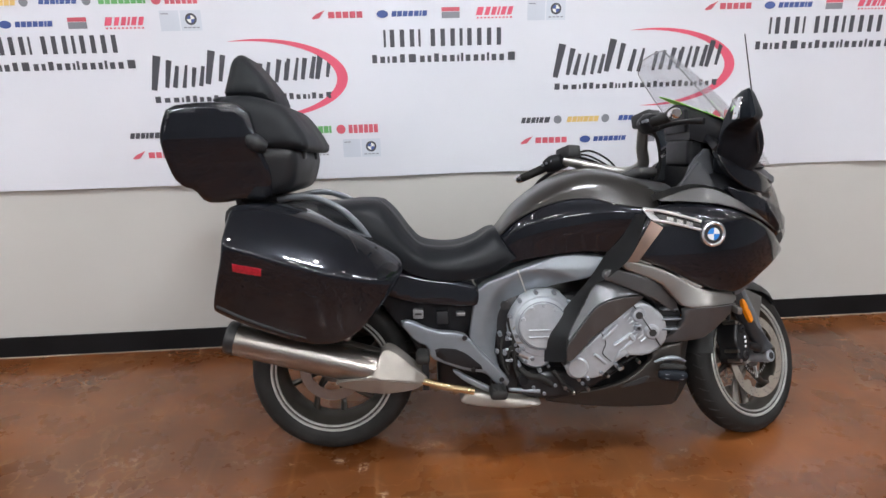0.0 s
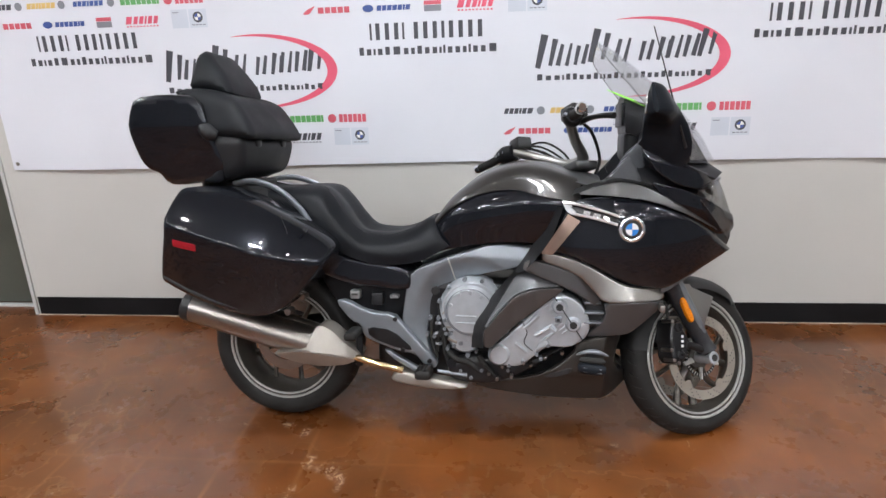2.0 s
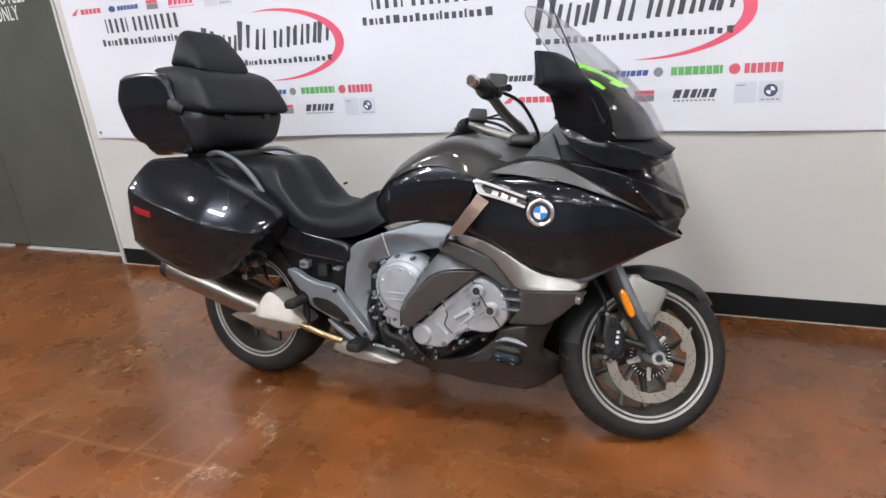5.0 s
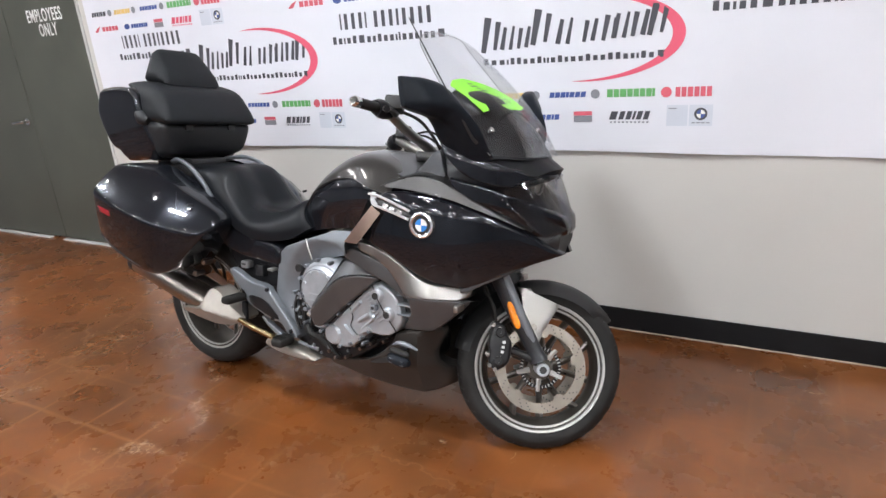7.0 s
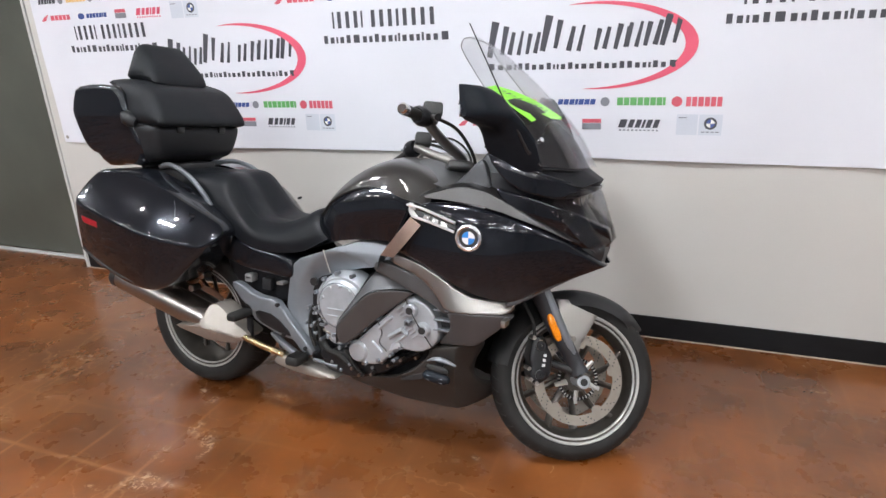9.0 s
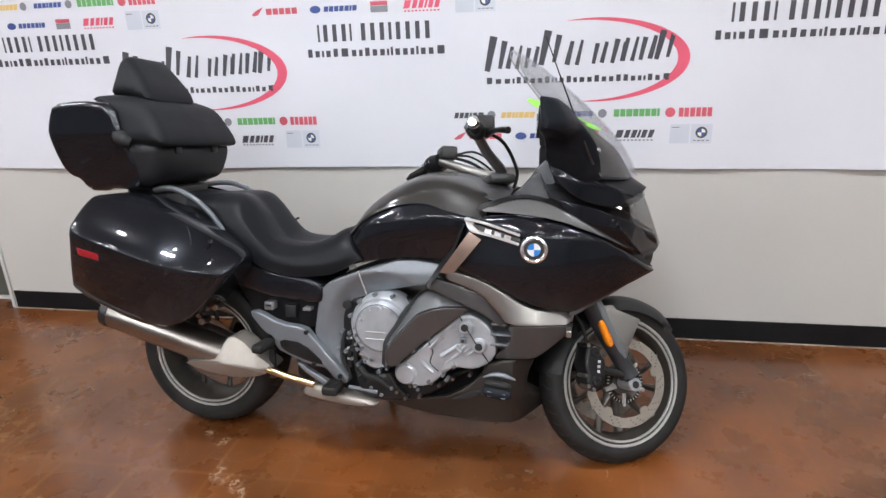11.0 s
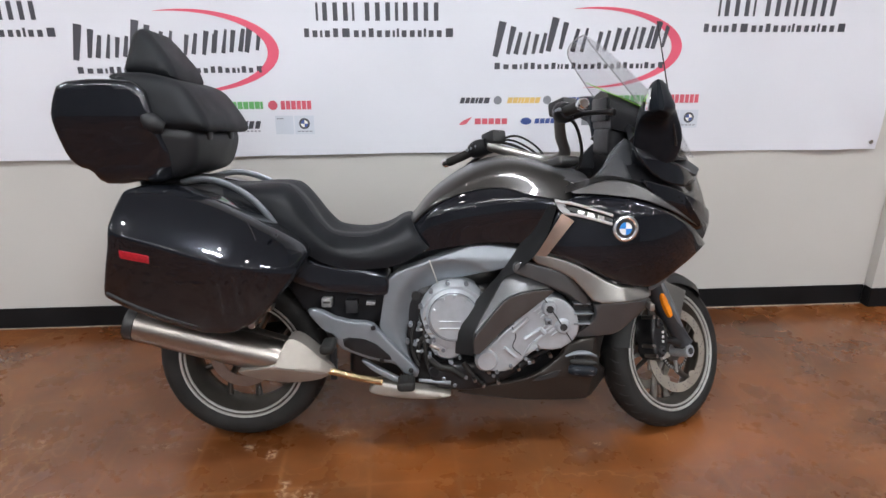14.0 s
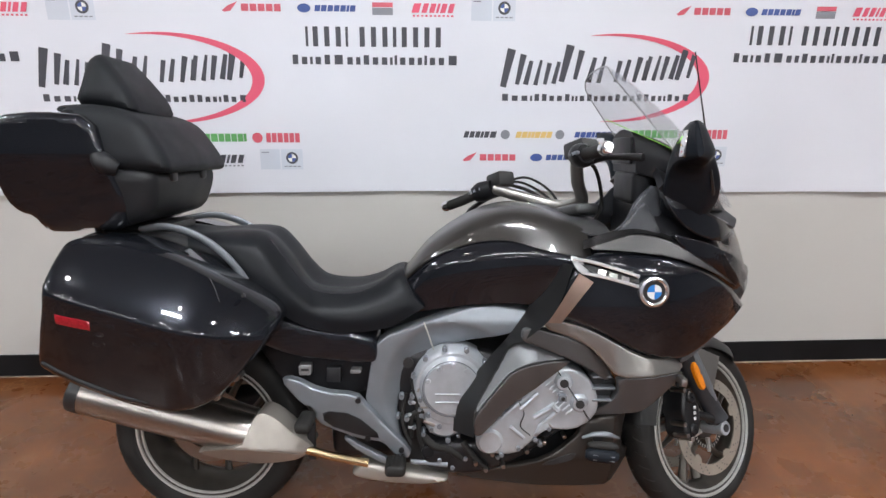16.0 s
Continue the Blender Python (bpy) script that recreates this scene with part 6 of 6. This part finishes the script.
# footrest plates, pegs, highway pegs
plate = [(0.265, 0.525), (0.305, 0.531), (0.39, 0.488), (0.497, 0.479), (0.524, 0.446), (0.60, 0.364), (0.664, 0.297), (0.652, 0.27), (0.612, 0.285), (0.575, 0.328), (0.51, 0.335), (0.395, 0.378), (0.372, 0.40), (0.365, 0.436), (0.33, 0.447)]
for s in (-1, 1):
    G = (lambda b: b) if s < 0 else mirrored
    fp = part("footrest_plate", G(panel(plate, lambda x, z: 0.215, 0.007, None, 0.025, 0.014, 1)), FRAMEALU, bike, "silver cast footrest plate")
    part("plate_inset", G(panel([(0.392, 0.43), (0.49, 0.42), (0.578, 0.342), (0.515, 0.347), (0.40, 0.388)], lambda x, z: 0.2185, 0.001, None, 0.006, 0.03, 1)), DARKMETAL, fp, "dark inset of the plate")
    for px, pz in ((0.502, 0.462), (0.53, 0.342), (0.633, 0.303)):
        part("bolt", rod((px, s * 0.21, pz), (px, s * 0.222, pz), 0.009, seg=12, bevel=0.0015), DARKMETAL, fp)
    part("heel_bracket", G(panel([(0.452, 0.338), (0.475, 0.338), (0.50, 0.318), (0.605, 0.262), (0.592, 0.246), (0.50, 0.295)], lambda x, z: 0.212, 0.004, None, 0.02, 0.014, 1)), FRAMEALU, fp, "silver bracket")
    peg = part("footpeg", box((0.586, s * 0.25 - 0.042, 0.250), (0.648, s * 0.25 + 0.042, 0.286), 0.013, 3), RUBBER, bike, "black rubber rider footpeg")
    for k in range(4):
        part("tread_rib", box((0.594 + 0.013 * k, s * 0.25 - 0.036, 0.2865), (0.600 + 0.013 * k, s * 0.25 + 0.036, 0.2895), 0.001), RUBBER, peg)
    part("pedal", sweep([(0.66, s * 0.2, 0.258), (0.72, s * 0.2, 0.253), (0.775, s * 0.205, 0.25)], [0.007, 0.008, 0.009], 10, 4, 0.8), FRAMEALU, bike, "silver foot pedal")
    part("pillion_peg", box((0.326, s * 0.262 - 0.055, 0.396), (0.374, s * 0.262 + 0.055, 0.430), 0.014, 3), RUBBER, bike, "black folded pillion footpeg")
    part("peg_strap", box((0.345, s * 0.21 - 0.008, 0.27), (0.370, s * 0.21 + 0.008, 0.39), 0.004), DARKMETAL, bike, "dark strap below the pillion footpeg")
    hp = part("highway_peg", sweep([(1.182, s * 0.283, 0.326), (1.20, s * 0.286, 0.325), (1.255, s * 0.293, 0.323), (1.278, s * 0.297, 0.322)], [0.012, 0.020, 0.021, 0.011], 18, 5), MIRRORBODY, bike, "black highway peg")
    part("upper_pad", sweep([(1.188, s * 0.280, 0.352), (1.205, s * 0.284, 0.354), (1.258, s * 0.291, 0.352), (1.276, s * 0.293, 0.349)], [0.006, 0.011, 0.012, 0.006], 14, 5), RUBBER, hp, "black rubber pad of the peg")
    for dz in (-0.008, 0.006):
        part("bright_rib", sweep([(1.20, s * 0.304, 0.326 + dz), (1.262, s * 0.312, 0.323 + dz)], 0.002, 6, 2), FRAMEALU, hp)
    part("peg_mount", sweep([(1.178, s * 0.252, 0.362), (1.212, s * 0.264, 0.378), (1.25, s * 0.268, 0.379), (1.288, s * 0.256, 0.362)], [0.004, 0.008, 0.009, 0.004], 14, 5, 0.7), FRAMEALU, bike, "satin grey peg mount")
    part("mount_arm", rod((1.225, s * 0.16, 0.345), (1.225, s * 0.25, 0.36), 0.016, seg=12), DARKMETAL, bike)

# rear suspension, side stand, wiring below the seat
part("swingarm", sweep([(0.52, 0.13, 0.36), (0.30, 0.15, 0.35), (0.1, 0.13, 0.335), (0.0, 0.10, 0.32)], [0.05, 0.045, 0.05, 0.06], 14, 5), DARKMETAL, bike, "black single-sided swingarm")
part("rear_hugger", panel([(0.16, 0.60), (0.26, 0.61), (0.33, 0.55), (0.36, 0.42), (0.34, 0.36), (0.31, 0.42), (0.26, 0.52)], lambda x, z: 0.12, 0.02, -0.12, step=0.02), PLASTIC, bike, "black rear hugger")
part("shock", rod((0.42, -0.02, 0.35), (0.34, -0.02, 0.62), 0.035, seg=18, bevel=0.004), DARKMETAL, bike, "black rear shock absorber")
clip = part("connector", box((0.318, -0.188, 0.530), (0.355, -0.149, 0.562), 0.004), EDGE, bike, "pale plastic connector below the seat")
part("connector_mouth", box((0.325, -0.1895, 0.544), (0.349, -0.186, 0.552), 0.001), PLASTIC, clip)
part("connector", box((0.475, -0.185, 0.535), (0.507, -0.149, 0.547), 0.003), EDGE, bike, "pale plastic connector below the seat")
part("relay_box", box((0.402, -0.182, 0.506), (0.445, -0.149, 0.553), 0.003), MATTE, bike, "dark connector below the seat")
for px, pz in ((0.145, 0.545), (0.085, 0.485)):
    part("pannier_stud", rod((px, -0.20, pz), (px, -0.25, pz), 0.014, seg=14, bevel=0.003), STEEL, bike, "steel pannier stud")
part("side_stand", sweep([(0.74, 0.13, 0.21), (0.70, 0.20, 0.12), (0.67, 0.265, 0.05)], [0.018, 0.014, 0.013], 12, 4), DARKMETAL, bike, "black side stand")
part("stand_foot", box((0.63, 0.24, 0.041), (0.71, 0.30, 0.051), 0.003), DARKMETAL, bike, "black stand foot")

# handlebar
bar_ob = part("handlebar", sweep([(1.03, -0.21, 1.135), (1.10, -0.13, 1.09), (1.18, -0.05, 1.05), (1.18, 0.05, 1.05), (1.10, 0.13, 1.09), (1.03, 0.21, 1.135)], [0.016, 0.0175, 0.019, 0.019, 0.0175, 0.016], 14, 6, 1.2), SILVER, bike, "satin silver handlebar", xf=STEER)
part("fork_bridge", box((1.13, -0.085, 1.005), (1.225, 0.085, 1.038), 0.012, 3), GRAPH, bar_ob, "graphite fork bridge", xf=STEER)
for s in (-1, 1):
    part("grip", sweep([(0.955, s * 0.40, 1.108), (0.985, s * 0.33, 1.12), (1.003, s * 0.275, 1.13)], 0.0175, 16, 5), RUBBER, bar_ob, "black rubber grip", xf=STEER)
    part("bar_end", sweep([(0.944, s * 0.424, 1.105), (0.949, s * 0.413, 1.107), (0.957, s * 0.395, 1.109)], [0.012, 0.0185, 0.0185], 16, 3), CHROME, bar_ob, "chrome bar end weight", xf=STEER)
    part("end_ring", sweep([(0.953, s * 0.405, 1.108), (0.957, s * 0.396, 1.109)], 0.0175, 18, 2), SATIN, bar_ob, "chrome ring at the bar end", xf=STEER)
    part("switch_unit", sweep([(0.998, s * 0.285, 1.128), (1.012, s * 0.255, 1.133), (1.03, s * 0.215, 1.138)], [0.023, 0.031, 0.026], 14, 4, 1.2), DEEP, bar_ob, "black switch unit", xf=STEER)
    for k in range(3):
        p = Vector((1.0 + 0.008 * k - 0.026, s * (0.275 - 0.018 * k), 1.132 + 0.003 * k))
        part("button", box(p - Vector((0.006, 0.006, 0.005)), p + Vector((0.006, 0.006, 0.005)), 0.002), FRAMEALU, bar_ob, xf=STEER)
    part("reservoir", box((1.02, s * 0.205 - 0.045, 1.14), (1.085, s * 0.205 + 0.04, 1.19), 0.01), PLASTIC, bar_ob, "black fluid reservoir", xf=STEER)
    part("lever", sweep([(1.06, s * 0.23, 1.125), (1.055, s * 0.30, 1.118), (1.045, s * 0.385, 1.098), (1.055, s * 0.43, 1.085)], [0.012, 0.009, 0.009, 0.011], 10, 5), DARKMETAL, bar_ob, "black lever", xf=STEER)
    for out, up in ((0.0, 0.0), (0.012, 0.022)) if s > 0 else ():
        part("brake_hose", sweep([(1.085, s * 0.215, 1.165), (1.15 + out, s * 0.19, 1.155 + up), (1.215 + out, s * 0.15, 1.10 + up), (1.235 + out, s * 0.11, 1.03), (1.225, s * 0.08, 0.98)], 0.0045, 8), RUBBER, bar_ob, "black hose", xf=STEER)
    part("hose", sweep([(1.07, s * 0.19, 1.15), (1.15, s * 0.16, 1.12), (1.22, s * 0.10, 1.04), (1.22, s * 0.06, 0.98)], 0.006, 8), RUBBER, bar_ob, "black hose", xf=STEER)

# ---- the lime tag ----
tag = bmesh.new()
card = [(1.31, -0.084), (1.281, -0.02), (1.285, 0.05), (1.338, 0.092), (1.4, 0.103), (1.468, 0.082), (1.535, 0.038), (1.542, 0.004), (1.518, -0.044), (1.475, -0.036), (1.428, -0.005), (1.436, -0.072), (1.495, -0.142), (1.494, -0.182), (1.395, -0.117)]


def tag_z(x, y):
    return 1.301 - 0.421 * (x - 1.291) + 0.1606 * (y + 0.032)


tag.faces.new([tag.verts.new((x, y, tag_z(x, y))) for x, y in card])
g = bmesh.ops.extrude_face_region(tag, geom=tag.faces[:])["geom"]
for v in g:
    if isinstance(v, bmesh.types.BMVert):
        v.co.z += 0.0015
tag_ob = tagged(part("sale_tag", tag, LIME, None, "", False), "fluorescent lime green card tag lying under the windscreen", "tag")
tag_ob.matrix_world = bike.matrix_world.copy()
for k, (x, y, w) in enumerate(((1.325, 0.025, 0.014), (1.345, 0.022, 0.018), (1.365, 0.022, 0.012), (1.385, 0.025, 0.016), (1.44, 0.03, 0.012), (1.46, 0.028, 0.015), (1.48, 0.022, 0.010))):
    bm = bmesh.new()
    quad = [(x - 0.005, y - w), (x + 0.005, y - w + 0.004), (x + 0.011, y + w), (x + 0.002, y + w - 0.003)]
    bm.faces.new([bm.verts.new((a, b, tag_z(a, b) + 0.0022)) for a, b in quad])
    part("writing", bm, INK, tag_ob, "dark marker strokes", False)
